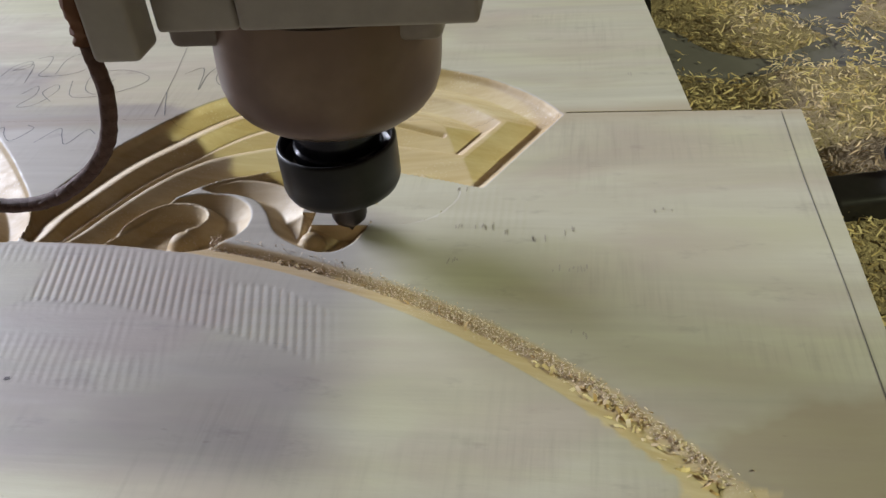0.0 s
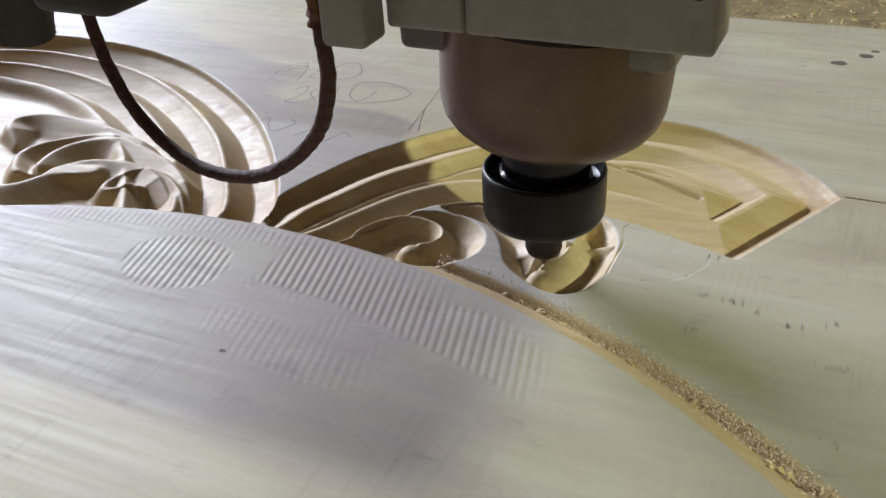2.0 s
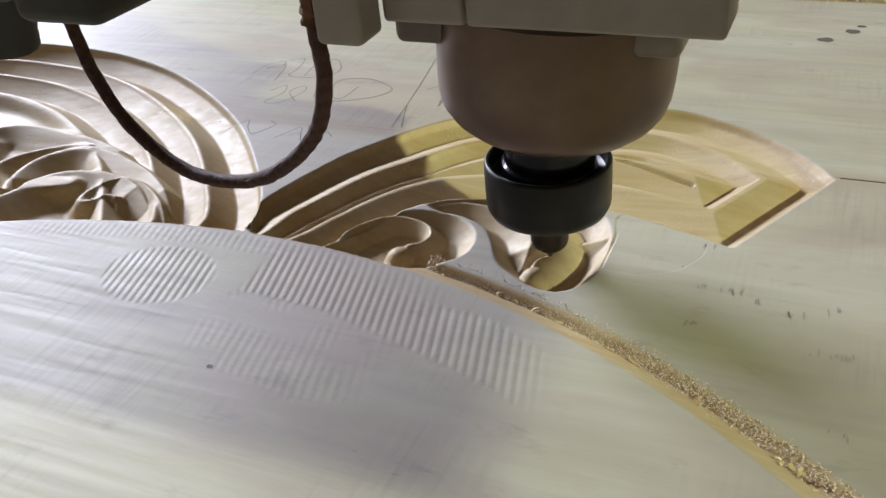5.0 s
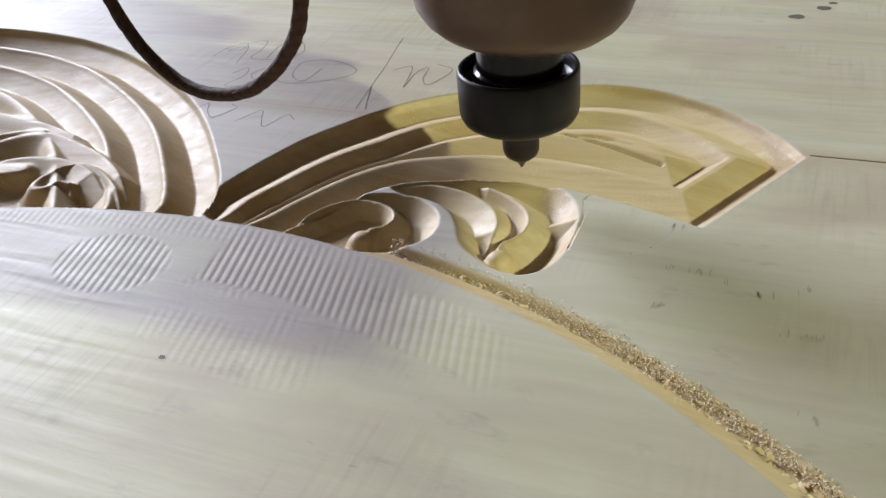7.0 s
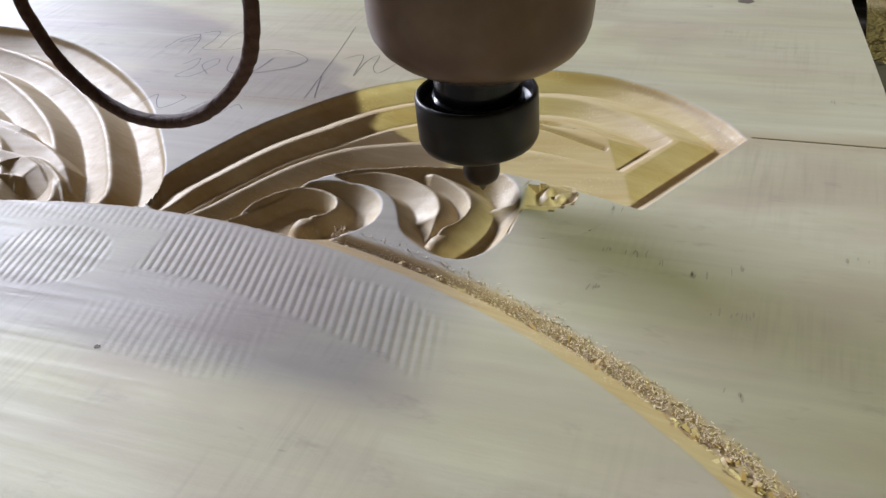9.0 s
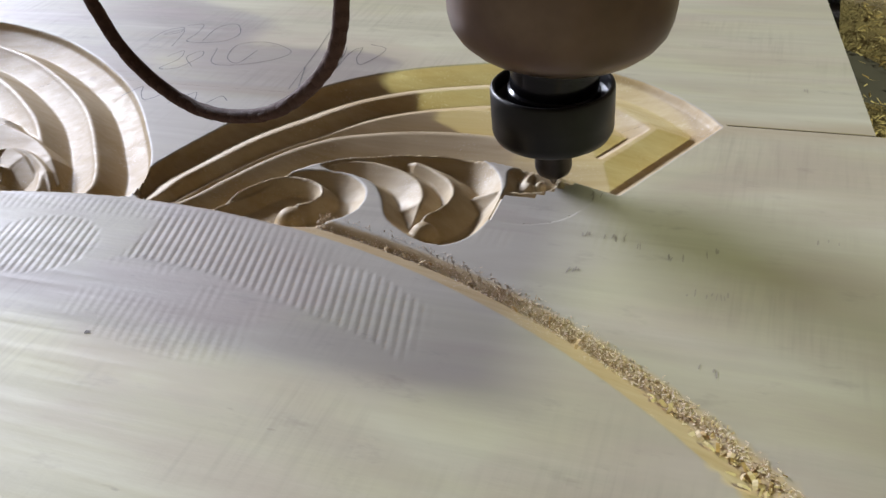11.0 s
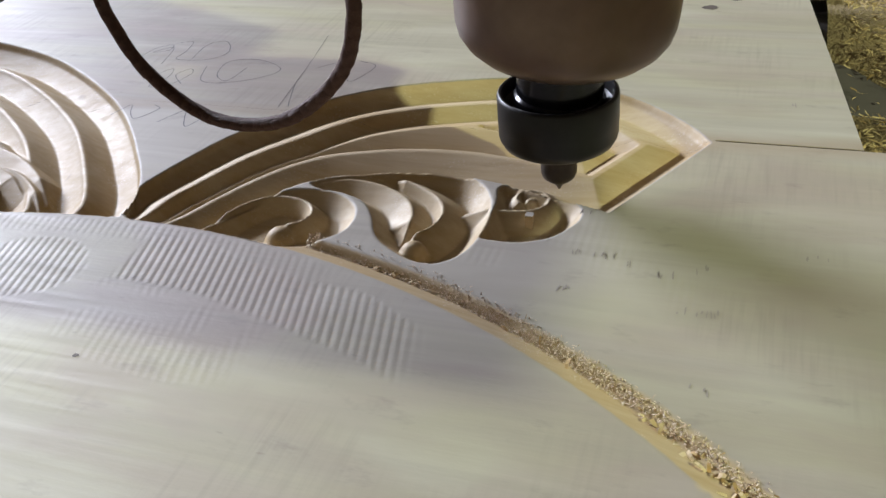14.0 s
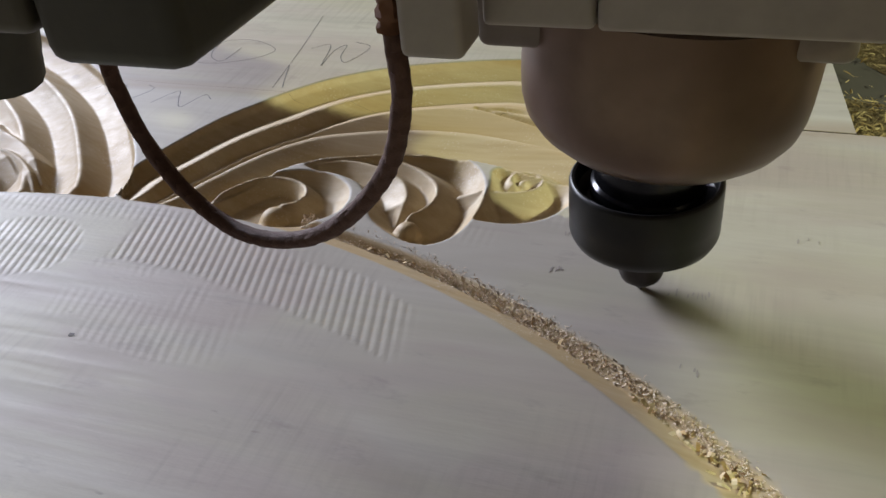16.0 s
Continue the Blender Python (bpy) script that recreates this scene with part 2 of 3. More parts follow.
def workshop():
    """Unseen floor, ceiling and walls added round the machine, with openings for the two area lights."""
    tagged(part("floor", box(-6.2, 4.2, -4.2, 6.4, -0.95, -0.85), CONCRETE), "grey concrete workshop floor", "floor", kind="structure")
    tagged(part("ceiling", box(-6.2, 4.2, -4.2, 6.4, 4.3, 4.4), PLASTER, smooth=False), "unseen plain ceiling, warm tone set for bounce light", "ceiling", kind="structure")

    def wall(name, boxes):
        bm = bmesh.new()
        for b in boxes:
            box(*b, bm=bm)
        tagged(part(name, bm, PLASTER, smooth=False), "unseen plain wall, warm tone set for bounce light", "wall", kind="structure")

    wall("wall_west", [(-6.2, -6.0, -4.0, 1.5, -0.85, 4.3), (-6.2, -6.0, 4.9, 6.2, -0.85, 4.3), (-6.2, -6.0, 1.5, 4.9, -0.85, 1.6), (-6.2, -6.0, 1.5, 4.9, 2.9, 4.3)])
    wall("wall_north", [(-6.0, 4.0, 6.2, 6.4, -0.85, 4.3)])
    wall("wall_east", [(4.0, 4.2, -4.0, -1.73, -0.85, 4.3), (4.0, 4.2, -1.33, 6.2, -0.85, 4.3), (4.0, 4.2, -1.73, -1.33, -0.85, 2.25), (4.0, 4.2, -1.73, -1.33, 2.65, 4.3)])
    wall("wall_south", [(-6.0, 4.0, -4.2, -4.0, -0.85, 4.3)])


workshop()

BED_Z = -0.032


def machine_bed():
    bed = tagged(new("machine_bed"), "grey router bed strewn with wood shavings", "machine bed")
    y = -0.95
    while y < 1.25:
        part("bed_slat", box(-1.2, 0.85, y, y + 0.146, BED_Z - 0.03, BED_Z, 0.003), BED, bed)
        y += 0.15
    part("bed_frame", box(-1.2, 0.85, -0.95, 1.25, -0.85, BED_Z - 0.031), DARK_GREY, bed)


machine_bed()

# ---------------------------------------------------------------- the carved panel (millimetres in this part)
SEAM = 0.0
ARC_C, ARC_R = (-218.0, -454.0), 349.0
FAN_TOP = [(-229, -100), (-232, -84), (-228, -64), (-218, -34), (-207, -14), (-195, 4), (-179, 21), (-155, 36), (-128, 46), (-105, 52),
           (-89, 54), (-67, 51), (-47, 42), (-34, 34), (-20, 22), (-9, 10), (-1, -2)]
FAN_END = [(-1, -2), (-33, -65)]
FAN_LOW = [(-33, -65), (-54, -58), (-78, -51), (-103, -47), (-126, -49), (-140, -53), (-152, -58), (-162, -66), (-170, -76), (-178, -90), (-188, -104), (-200, -116)]
DOME = [(-226, -104), (-229, -88), (-239, -70), (-254, -51), (-272, -30), (-292, -10), (-316, 9), (-346, 29), (-381, 48), (-414, 60),
        (-442, 67), (-475, 71), (-508, 72), (-540, 67), (-575, 56), (-620, 30)]
SCROLL_1 = [(-198, -114), (-186, -98), (-180, -86), (-173, -76.5), (-163, -70.5), (-153, -68.5), (-141.5, -70.5), (-131.5, -78.5), (-128, -91), (-132, -101), (-144, -109), (-156, -113), (-174, -118)]
SCROLL_2 = [(-122.5, -84), (-115.5, -97), (-106, -105), (-96, -110), (-87, -110), (-80, -103), (-76.5, -89), (-77.5, -70), (-84, -55), (-95, -46.5), (-109, -46.5),
            (-126, -48.5), (-142, -53), (-158, -63), (-152, -68), (-141, -69.5), (-130, -74.5)]
SCROLL_3 = [(-77, -90), (-70, -91.5), (-60, -90.7), (-50, -85), (-43, -73), (-43.5, -64), (-50, -58), (-62, -55), (-75, -51.5), (-79, -55), (-77, -66), (-77, -80)]
BAND = 24.0


def to_line(px, py, line):
    """Distance from grid points to a polyline, and the length along it of the nearest point."""
    best = np.full(px.shape, 1e9)
    along = np.zeros(px.shape)
    run = 0.0
    for (ax, ay), (bx, by) in zip(line, line[1:]):
        dx, dy = bx - ax, by - ay
        ln = dx * dx + dy * dy
        if ln < 1e-9:
            continue
        u = np.clip(((px - ax) * dx + (py - ay) * dy) / ln, 0, 1)
        d = np.hypot(px - ax - u * dx, py - ay - u * dy)
        near = d < best
        along = np.where(near, run + u * math.sqrt(ln), along)
        best = np.where(near, d, best)
        run += math.sqrt(ln)
    return best, along / max(run, 1e-9)


def inside(px, py, poly):
    hit = np.zeros(px.shape, bool)
    for (ax, ay), (bx, by) in zip(poly, np.roll(poly, -1, 0)):
        if ay != by:
            hit ^= ((ay > py) != (by > py)) & (px < (bx - ax) * (py - ay) / (by - ay) + ax)
    return hit


def soft(u):
    u = np.clip(u, 0, 1)
    return u * u * (3 - 2 * u)


def vee(s, deep=8.4, crest=2.4, share=0.52, band=24.0, land=0.03, bow=1.1):
    """Nested V grooves, one every band from the outline inwards."""
    k = np.floor(s / band)
    u = s / band - k
    start = np.where(k == 0, 0.0, -crest)
    cliff = np.where(k == 0, 2.6, 0.4)
    flat = np.where(k == 0, 0.0, land)
    v = np.clip((u - flat) / (share - flat), 0, 1)
    fall = start - cliff * np.clip((u - flat) / 0.065, 0, 1) - (deep + start - cliff) * (0.75 * v + 0.25 * np.sin(v * math.pi / 2))
    rise = -deep + (deep - crest) * np.clip((u - share) / (1 - land - share), 0, 1) ** bow
    return np.where(u < share, fall, rise)


def windowed(shape, px, py, lines, pad=12):
    """Work on the grid's part near some lines only: the slices."""
    pts = np.vstack(lines)
    xs, ys = px[0], py[:, 0]
    i = slice(max(np.searchsorted(ys, pts[:, 1].min() - pad) - 1, 0), np.searchsorted(ys, pts[:, 1].max() + pad) + 1)
    j = slice(max(np.searchsorted(xs, pts[:, 0].min() - pad) - 1, 0), np.searchsorted(xs, pts[:, 0].max() + pad) + 1)
    return i, j


def pocket(h, px, py, outline, wall, deep):
    poly = spline(outline, 6, True)
    i, j = windowed(h.shape, px, py, [poly])
    x, y = px[i, j], py[i, j]
    d, _ = to_line(x, y, np.vstack([poly, poly[:1]]))
    ins = inside(x, y, poly)
    h[i, j] = np.where(ins, np.minimum(h[i, j], -deep * np.clip(d / wall, 0, 1) ** 0.92), h[i, j])


def crest(h, px, py, curve, left, right, top, drop=6.5, power=1.15, begin=0.05, end=0.05):
    """A sharp crest along a curve; it falls over its own width on either side and thins out at its ends."""
    line = spline(curve, 6)
    i, j = windowed(h.shape, px, py, [line], 1.5 * max(left, right) + 2)
    x, y = px[i, j], py[i, j]
    best, side, u = np.full(x.shape, 1e9), np.zeros(x.shape), np.zeros(x.shape)
    for k, ((ax, ay), (bx, by)) in enumerate(zip(line, line[1:])):
        dx, dy = bx - ax, by - ay
        t = np.clip(((x - ax) * dx + (y - ay) * dy) / (dx * dx + dy * dy + 1e-9), 0, 1)
        d = np.hypot(x - ax - t * dx, y - ay - t * dy)
        near = d < best
        best = np.where(near, d, best)
        side = np.where(near, (dx * (y - ay) - dy * (x - ax)) / (math.hypot(dx, dy) * np.hypot(x - ax - t * dx, y - ay - t * dy) + 1e-6), side)
        u = np.where(near, (k + t) / (len(line) - 1), u)
    thin = np.minimum(np.minimum(1, begin + u * 4), np.minimum(1, end + (1 - u) * 4))
    w = (right + (left - right) * soft(0.5 + 0.5 * side)) * thin
    rib = top - (1 - thin) * 9.0 - drop * np.clip(best / w, 0, 3) ** power
    rib = np.where(h[i, j] < -0.3, rib, -99)
    h[i, j] = np.maximum(h[i, j], np.minimum(rib, 0))


def noise_grid(px, py, scale, seed):
    """Smooth value noise on the grid."""
    rng = np.random.default_rng(seed)
    table = rng.random((257, 257))
    x, y = px / scale + 1000, py / scale + 1000
    i, j = np.floor(x).astype(int), np.floor(y).astype(int)
    u, v = soft(x - i), soft(y - j)
    a, b = table[i % 256, j % 256], table[(i + 1) % 256, j % 256]
    c, d = table[i % 256, (j + 1) % 256], table[(i + 1) % 256, (j + 1) % 256]
    return (a * (1 - u) + b * u) * (1 - v) + (c * (1 - u) + d * u) * v


def relief(px, py):
    """Height of the panel's worked face over its plan."""
    h = np.zeros(px.shape)
    rad = np.hypot(px - ARC_C[0], py - ARC_C[1])
    out = rad > ARC_R
    # wing with nested grooves
    top, low = spline(FAN_TOP), spline(FAN_LOW)
    rim = np.vstack([top, low])
    i, j = windowed(h.shape, px, py, [rim])
    x, y = px[i, j], py[i, j]
    d_top, _ = to_line(x, y, np.vstack([top, FAN_END]))
    d_low, _ = to_line(x, y, low)
    band = np.clip((d_top + d_low) / 3, 11, BAND)
    band = BAND + (band - BAND) * soft((-130 - x) / 40)
    shape = vee(np.minimum(d_top, d_low), deep=7.8, share=0.37, band=band, land=0.05, bow=0.9) * (0.35 + 0.65 * band / BAND)
    h[i, j] = np.where(inside(x, y, rim), np.minimum(shape, 0), h[i, j])
    # slit along the wing's middle
    slit, u = to_line(px, py, np.array([(-103.0, 3.0), (-80.0, -4.0), (-57.0, -13.0)]))
    h = np.where((slit < 1.3) & (h < -1), h - 2.6 * (1 - slit / 1.3), h)
    # dome with its grooves and the scrolls under it
    line = spline(DOME)
    poly = np.vstack([line, [(-620, -330), (-500, -215), (-400, -160), (-300, -118)]])
    d, _ = to_line(px, py, line)
    ins = inside(px, py, poly)
    inner = -2.4 - 7.0 * soft((d - 3 * BAND) / 10)
    hd = np.where(d < 3 * BAND, np.minimum(vee(d, deep=10.0), 0), inner)
    dome = ins & (d >= 3 * BAND)
    h = np.where(ins, hd, h)
    for curve, left, right, tall in (
        ([(-520, -90), (-490, -88), (-460, -98), (-440, -120)], 6, 17, -1.4),
        ([(-470, -60), (-450, -68), (-430, -80), (-412, -94), (-398, -112)], 6, 17, -1.4),
        ([(-412, -70), (-432, -54), (-430, -42), (-414, -36), (-384, -38), (-350, -46), (-318, -58)], 6, 16, -1.3),
        ([(-372, -96), (-380, -98), (-387, -92), (-394, -82), (-393, -70), (-384, -59), (-368, -49), (-340, -46)], 6, 12, -1.6),
        ([(-366, -97), (-374, -88), (-377, -74), (-373, -61), (-361, -52), (-345, -52), (-313, -63), (-290, -77), (-272, -94)], 6, 16, -1.4),
        ([(-470, -148), (-420, -131), (-385, -118), (-368, -111), (-360, -97), (-357, -84), (-346, -75), (-326, -73), (-303, -80), (-284, -94)], 6, 18, -1.1),
        ([(-301, -97), (-305, -92), (-312, -92), (-316, -98), (-322, -98), (-324, -88), (-319, -79), (-310, -75), (-296, -80), (-280, -91), (-268, -104)], 6, 8, -1.2),
    ):
        crest(h, px, py, curve, left, right, tall, 7.0, 1.1, 0.6, 0.6)
    plate, _ = to_line(px, py, np.array([(-357, -92), (-340, -86)]))
    h = np.where(ins & (plate < 6), np.maximum(h, -1.2 - 0.04 * plate), h)
    # scrolls under the wing
    pocket(h, px, py, SCROLL_1, 7.5, 7.6)
    pocket(h, px, py, SCROLL_2, 8.5, 8.6)
    pocket(h, px, py, SCROLL_3, 7.5, 7.6)
    crest(h, px, py, [(-188, -104), (-184, -94), (-179, -84), (-173, -77.5), (-165.5, -75), (-157, -76), (-151, -79.5), (-148, -85), (-149, -90.5), (-152, -93.5), (-155, -94)], 5.5, 4.5, -0.7, 6.4, 1.0, 0.5, 0.9)
    crest(h, px, py, [(-160, -67), (-151, -60), (-141, -56.5), (-126, -59.5), (-114, -67), (-108.5, -75), (-106.5, -82), (-107, -90)], 7.0, 11.0, -1.0, 6.6, 1.0, 0.6, 0.5)
    crest(h, px, py, [(-130, -50), (-118, -54), (-109, -58.5), (-101, -65), (-97, -71.5), (-95.8, -79), (-98, -86.5), (-102, -92)], 9.0, 4.5, -0.9, 6.8, 1.0, 0.5, 0.9)
    crest(h, px, py, [(-89, -69), (-80, -69.2), (-70, -68.4), (-62, -66.2), (-58, -61.8), (-58, -56.5), (-61.5, -52.6), (-66.5, -52.2), (-70, -55), (-70, -59.5), (-67.5, -62)], 5.0, 9.0, -0.9, 6.6, 1.0, 0.6, 0.9)
    for cx, cy, r in ((-156, -98, 6.2), (-100.5, -97.5, 5.6), (-65.0, -59, 3.2)):
        ball = np.hypot(px - cx, py - cy)
        h = np.where((ball < r) & (h < -0.15), np.maximum(h, -1.2 - 4.4 * (ball / r) ** 2.4), h)
    # the knife rounds the sharp meetings of the small crests
    for _ in range(9):
        mean = h.copy()
        mean[1:-1, 1:-1] = (2 * h[1:-1, 1:-1] + h[:-2, 1:-1] + h[2:, 1:-1] + h[1:-1, :-2] + h[1:-1, 2:]) / 6
        h = np.where(dome, mean, h)
    # hollow that runs along the arc, and the sloped foot where the carving meets the arc
    g = rad - ARC_R
    h = np.where(out, h, 0.0)
    ang = px
    fade = soft((ang + 172) / 22)
    wide = 15.0 + 2 * np.clip((ang + 60) / 60, -1, 1)
    groove = np.where(g < 8.5, -3.6 * np.clip(g / 8.5, 0, 1), -3.6 * (1 - np.clip((g - 8.5) / (wide - 8.5), 0, 1)) ** 3.2)
    h = np.where(out, np.minimum(h, groove * fade), h)
    h = np.where(out, np.maximum(h, -1.0 * g - 0.15), h)
    # planer and router marks in the field, kept inside uneven patches
    a = radians(14)
    across = px * math.cos(a) + py * math.sin(a)
    ripple = np.sin(across * 2 * math.pi / 3.3 + 1.6 * noise_grid(px, py, 45, 8))
    ripple = -np.clip(ripple, 0, 1) ** 3
    wav = 7 * (noise_grid(px, py, 26, 11) - 0.5)
    strip = soft((-9 + wav - g) / 2.5) * soft((g + 36 + 1.6 * wav) / 2.5) * soft((px + 203 + wav) / 5) * soft((-72 - px) / 14)
    disc = soft((25 - np.hypot((px + 241), (py + 143) * 1.25) + 0.6 * wav) / 3)
    faint = soft((-34 - g) / 4) * soft((g + 74 + 2 * wav) / 4) * soft((px + 210) / 8) * soft((-125 - px) / 14)
    edge = soft((-1 - g) / 2) * soft((g + 15) / 4) * soft((px + 330) / 10) * soft((-110 - px) / 30)
    h += (0.32 - 0.06 * soft((px + 190) / 70)) * ripple * np.clip(strip + disc + 0.45 * edge, 0, 1) + 0.036 * np.sin(across * 2 * math.pi / 3.4 + 3 * wav / 7) * faint * soft((noise_grid(px, py, 12, 31) - 0.35) * 3)
    tick = soft((noise_grid(px, py, 17, 21) - 0.62) * 8)
    h += np.where((g > 26) & (h > -0.1), 0.035 * np.sin(px * 2 * math.pi / 3.1) * tick * soft((px + 100) / 20) * soft((-20 - py) / 15), 0)
    # torn grain on the flanks and broad unevenness of the face
    flank = (h < -0.6)
    h += np.where(flank, 0.11 * (noise_grid(px, py, 1.3, 5) - 0.5) * soft((noise_grid(px, py, 13, 6) - 0.55) * 8), 0)
    h += 0.10 * (noise_grid(px, py, 60, 9) - 0.5)
    return h


def carved_panel():
    """Two glued planks whose face is one carved relief."""
    panel = tagged(new("carved_panel"), "pale wooden panel of two planks, half carved with scrolls", "wood panel")
    step = 0.75

    def axis(a, b, fine_a, fine_b, coarse):
        return np.concatenate([np.linspace(a, fine_a, max(2, int((fine_a - a) / coarse)), endpoint=False),
                               np.arange(fine_a, fine_b, step), np.linspace(fine_b, b, max(2, int((b - fine_b) / 4)))])

    def plank(name, x0, x1, y0, y1, fine, material):
        xs = axis(x0, x1, -560, 10, 12)
        ys = axis(y0, y1, *fine, 10)
        px, py = np.meshgrid(xs, ys)
        if y1 > SEAM + 1:
            px = px - 0.115 * py * np.clip((px + 60) / 110, 0, 1)
        h = relief(px, py)
        row = -1 if y0 < SEAM - 1 else 0
        py[row] += (0.42 if row == 0 else -0.3) * (px[row] > 0.5)
        h[row] -= 0.3 * (px[row] > 0.5)
        # worn, slightly rounded outer edges
        for d in (px - x0, xs[-1] - xs[None, :] + 0 * py, py - y0 if y0 < SEAM - 1 else y1 - py):
            h -= np.where(h > -1, 0.07 * np.clip(1 - d / 2.5, 0, 1) ** 2, 0)
        ny, nx = px.shape
        top = np.stack([px, py, h], -1).reshape(-1, 3)
        idx = np.arange(ny * nx).reshape(ny, nx)
        quads = np.stack([idx[:-1, :-1], idx[:-1, 1:], idx[1:, 1:], idx[1:, :-1]], -1).reshape(-1, 4)
        loop = np.concatenate([idx[0, :], idx[1:, -1], idx[-1, -2::-1], idx[-2:0:-1, 0]])
        foot = top[loop].copy()
        foot[:, 2] = 1000 * BED_Z
        brow = len(top) + np.arange(len(loop))
        base = brow + len(loop)
        side = np.stack([brow, base, np.roll(base, -1), np.roll(brow, -1)], -1)
        verts = np.vstack([top, top[loop], foot]) / 1000
        faces = np.vstack([quads, side])
        data = bpy.data.meshes.new(name)
        data.vertices.add(len(verts))
        data.vertices.foreach_set("co", verts.ravel())
        data.loops.add(faces.size)
        data.loops.foreach_set("vertex_index", faces.ravel().astype(np.int32))
        data.polygons.add(len(faces))
        data.polygons.foreach_set("loop_start", np.arange(0, faces.size, 4, dtype=np.int32))
        data.update(calc_edges=True)
        data.validate()
        smooth = np.ones(len(data.polygons), bool)
        smooth[len(quads):] = False
        data.polygons.foreach_set("use_smooth", smooth)
        data.materials.append(material)
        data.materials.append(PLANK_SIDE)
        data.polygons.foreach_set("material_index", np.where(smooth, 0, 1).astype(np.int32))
        ob = new(name, data)
        ob.parent = panel
        return ob

    plank("plank", -1000, 106, -640, SEAM - 0.03, (-215, SEAM - 0.03 - step), WOOD_FRONT)["label"] = "wide pale plank with carved scrolls and router marks"
    plank("plank", -1000, 58, SEAM + 0.03, 231, (SEAM + 0.03 + step, 80), WOOD_BACK)["label"] = "narrower pale plank with pencil figures"
    return panel


panel = carved_panel()


def pencil_marks():
    """Scribbled pencil strokes and a ruled line, laid on the planks."""
    strokes = [
        [(-324, 53), (-322, 68), (-314, 74), (-312, 66), (-320, 62), (-311, 70), (-304, 46)],
        [(-313, 77), (-304, 80), (-300, 66), (-299, 54), (-279, 56), (-273, 68), (-283, 83), (-292, 76), (-290, 56)],
        [(-298, 32), (-293, 41), (-289, 30), (-293, 17), (-283, 19), (-278, 35), (-282, 42), (-286, 33), (-276, 22)],
        [(-275, 47), (-267, 28), (-252, 27), (-234, 37), (-230, 49), (-249, 59), (-265, 54), (-262, 36), (-252, 30), (-250, 48)],
        [(-224, 98), (-216, 55), (-211, 22), (-208, 3)],
        [(-212, 30), (-206, 12), (-203, 4)],
        [(-210, 52), (-201, 58), (-195, 32), (-196, 51), (-192, 59), (-189, 44), (-183, 38), (-178, 58), (-189, 64)],
        [(-292, -18), (-288, -6), (-283, -14), (-276, -20), (-270, -8), (-275, -4)],
        [(-262, -22), (-255, -8), (-250, -16), (-244, -24), (-239, -10), (-233, -14)],
        [(97, -3), (97, -60), (98.5, -130), (99, -230), (99, -330)],
    ]
    for s in strokes:
        straight = s[0][0] == 97 or s[0] == (-224, 98)
        pts = np.array(s, float) if straight else spline(s, 7)
        bm = bmesh.new()
        last = None
        for k, (x, y) in enumerate(pts):
            a, b = pts[max(k - 1, 0)], pts[min(k + 1, len(pts) - 1)]
            w = b - a
            nx, ny = -w[1] / (np.hypot(*w) + 1e-9), w[0] / (np.hypot(*w) + 1e-9)
            half = 0.15 if straight else 0.17 + 0.10 * random.random()
            row = [bm.verts.new(((x + q * nx * half) / 1000, (y + q * ny * half) / 1000, 0.00012)) for q in (-1, 1)]
            if last:
                bm.faces.new((last[0], row[0], row[1], last[1]))
            last = row
        bmesh.ops.recalc_face_normals(bm, faces=bm.faces)
        part("pencil_mark", bm, PENCIL, panel, "thin grey pencil stroke", smooth=False)


pencil_marks()


def scuffs():
    """Small dark ticks and smudges on the planks' faces."""
    rng = random.Random(31)
    groups = [(-35, -92, 5, 6), (-28, -93, 4, 4), (-8, -102, 4, 3), (6, -96, 3, 5), (2, -120, 4, 4), (11, -119, 4, 4), (-39, -115, 4, 3), (8, -155, 3, 4), (-20, -97, 3, 4),
              (-40, -66, 3, 3), (40, -82, 3, 5), (30, 40, 2, 4)]
    for gx, gy, count, spread in groups:
        for _ in range(count):
            x, y = gx + rng.uniform(-spread, spread), gy + rng.uniform(-0.35, 0.35) * spread
            ln, wd = rng.uniform(0.5, 2.6), rng.uniform(0.15, 0.4)
            bm = bmesh.new()
            lean = rng.uniform(-0.2, 0.2)
            ring = [bm.verts.new(((x + wd * math.cos(a) + lean * ln * math.sin(a)) / 1000, (y + ln * math.sin(a)) / 1000, 0.00010)) for a in (k * math.pi / 4 for k in range(8))]
            bm.faces.new(ring)
            part("scuff", bm, SCUFF, panel, "small grey scuff tick", smooth=False)
    for x, y, r in ((-186, -184, 1.2), (-15, 163, 4.2), (-2, 179, 4.4), (2.5, 188, 2.4)):
        bm = bmesh.new()
        ring = [bm.verts.new(((x + r * (0.8 + 0.4 * rng.random()) * math.cos(a)) / 1000, (y + 0.8 * r * (0.8 + 0.4 * rng.random()) * math.sin(a)) / 1000, 0.00010)) for a in (k * math.pi / 7 for k in range(14))]
        bm.faces.new(ring)
        part("dark_spot", bm, KNOT, panel, "dark knot spot", smooth=False)


scuffs()

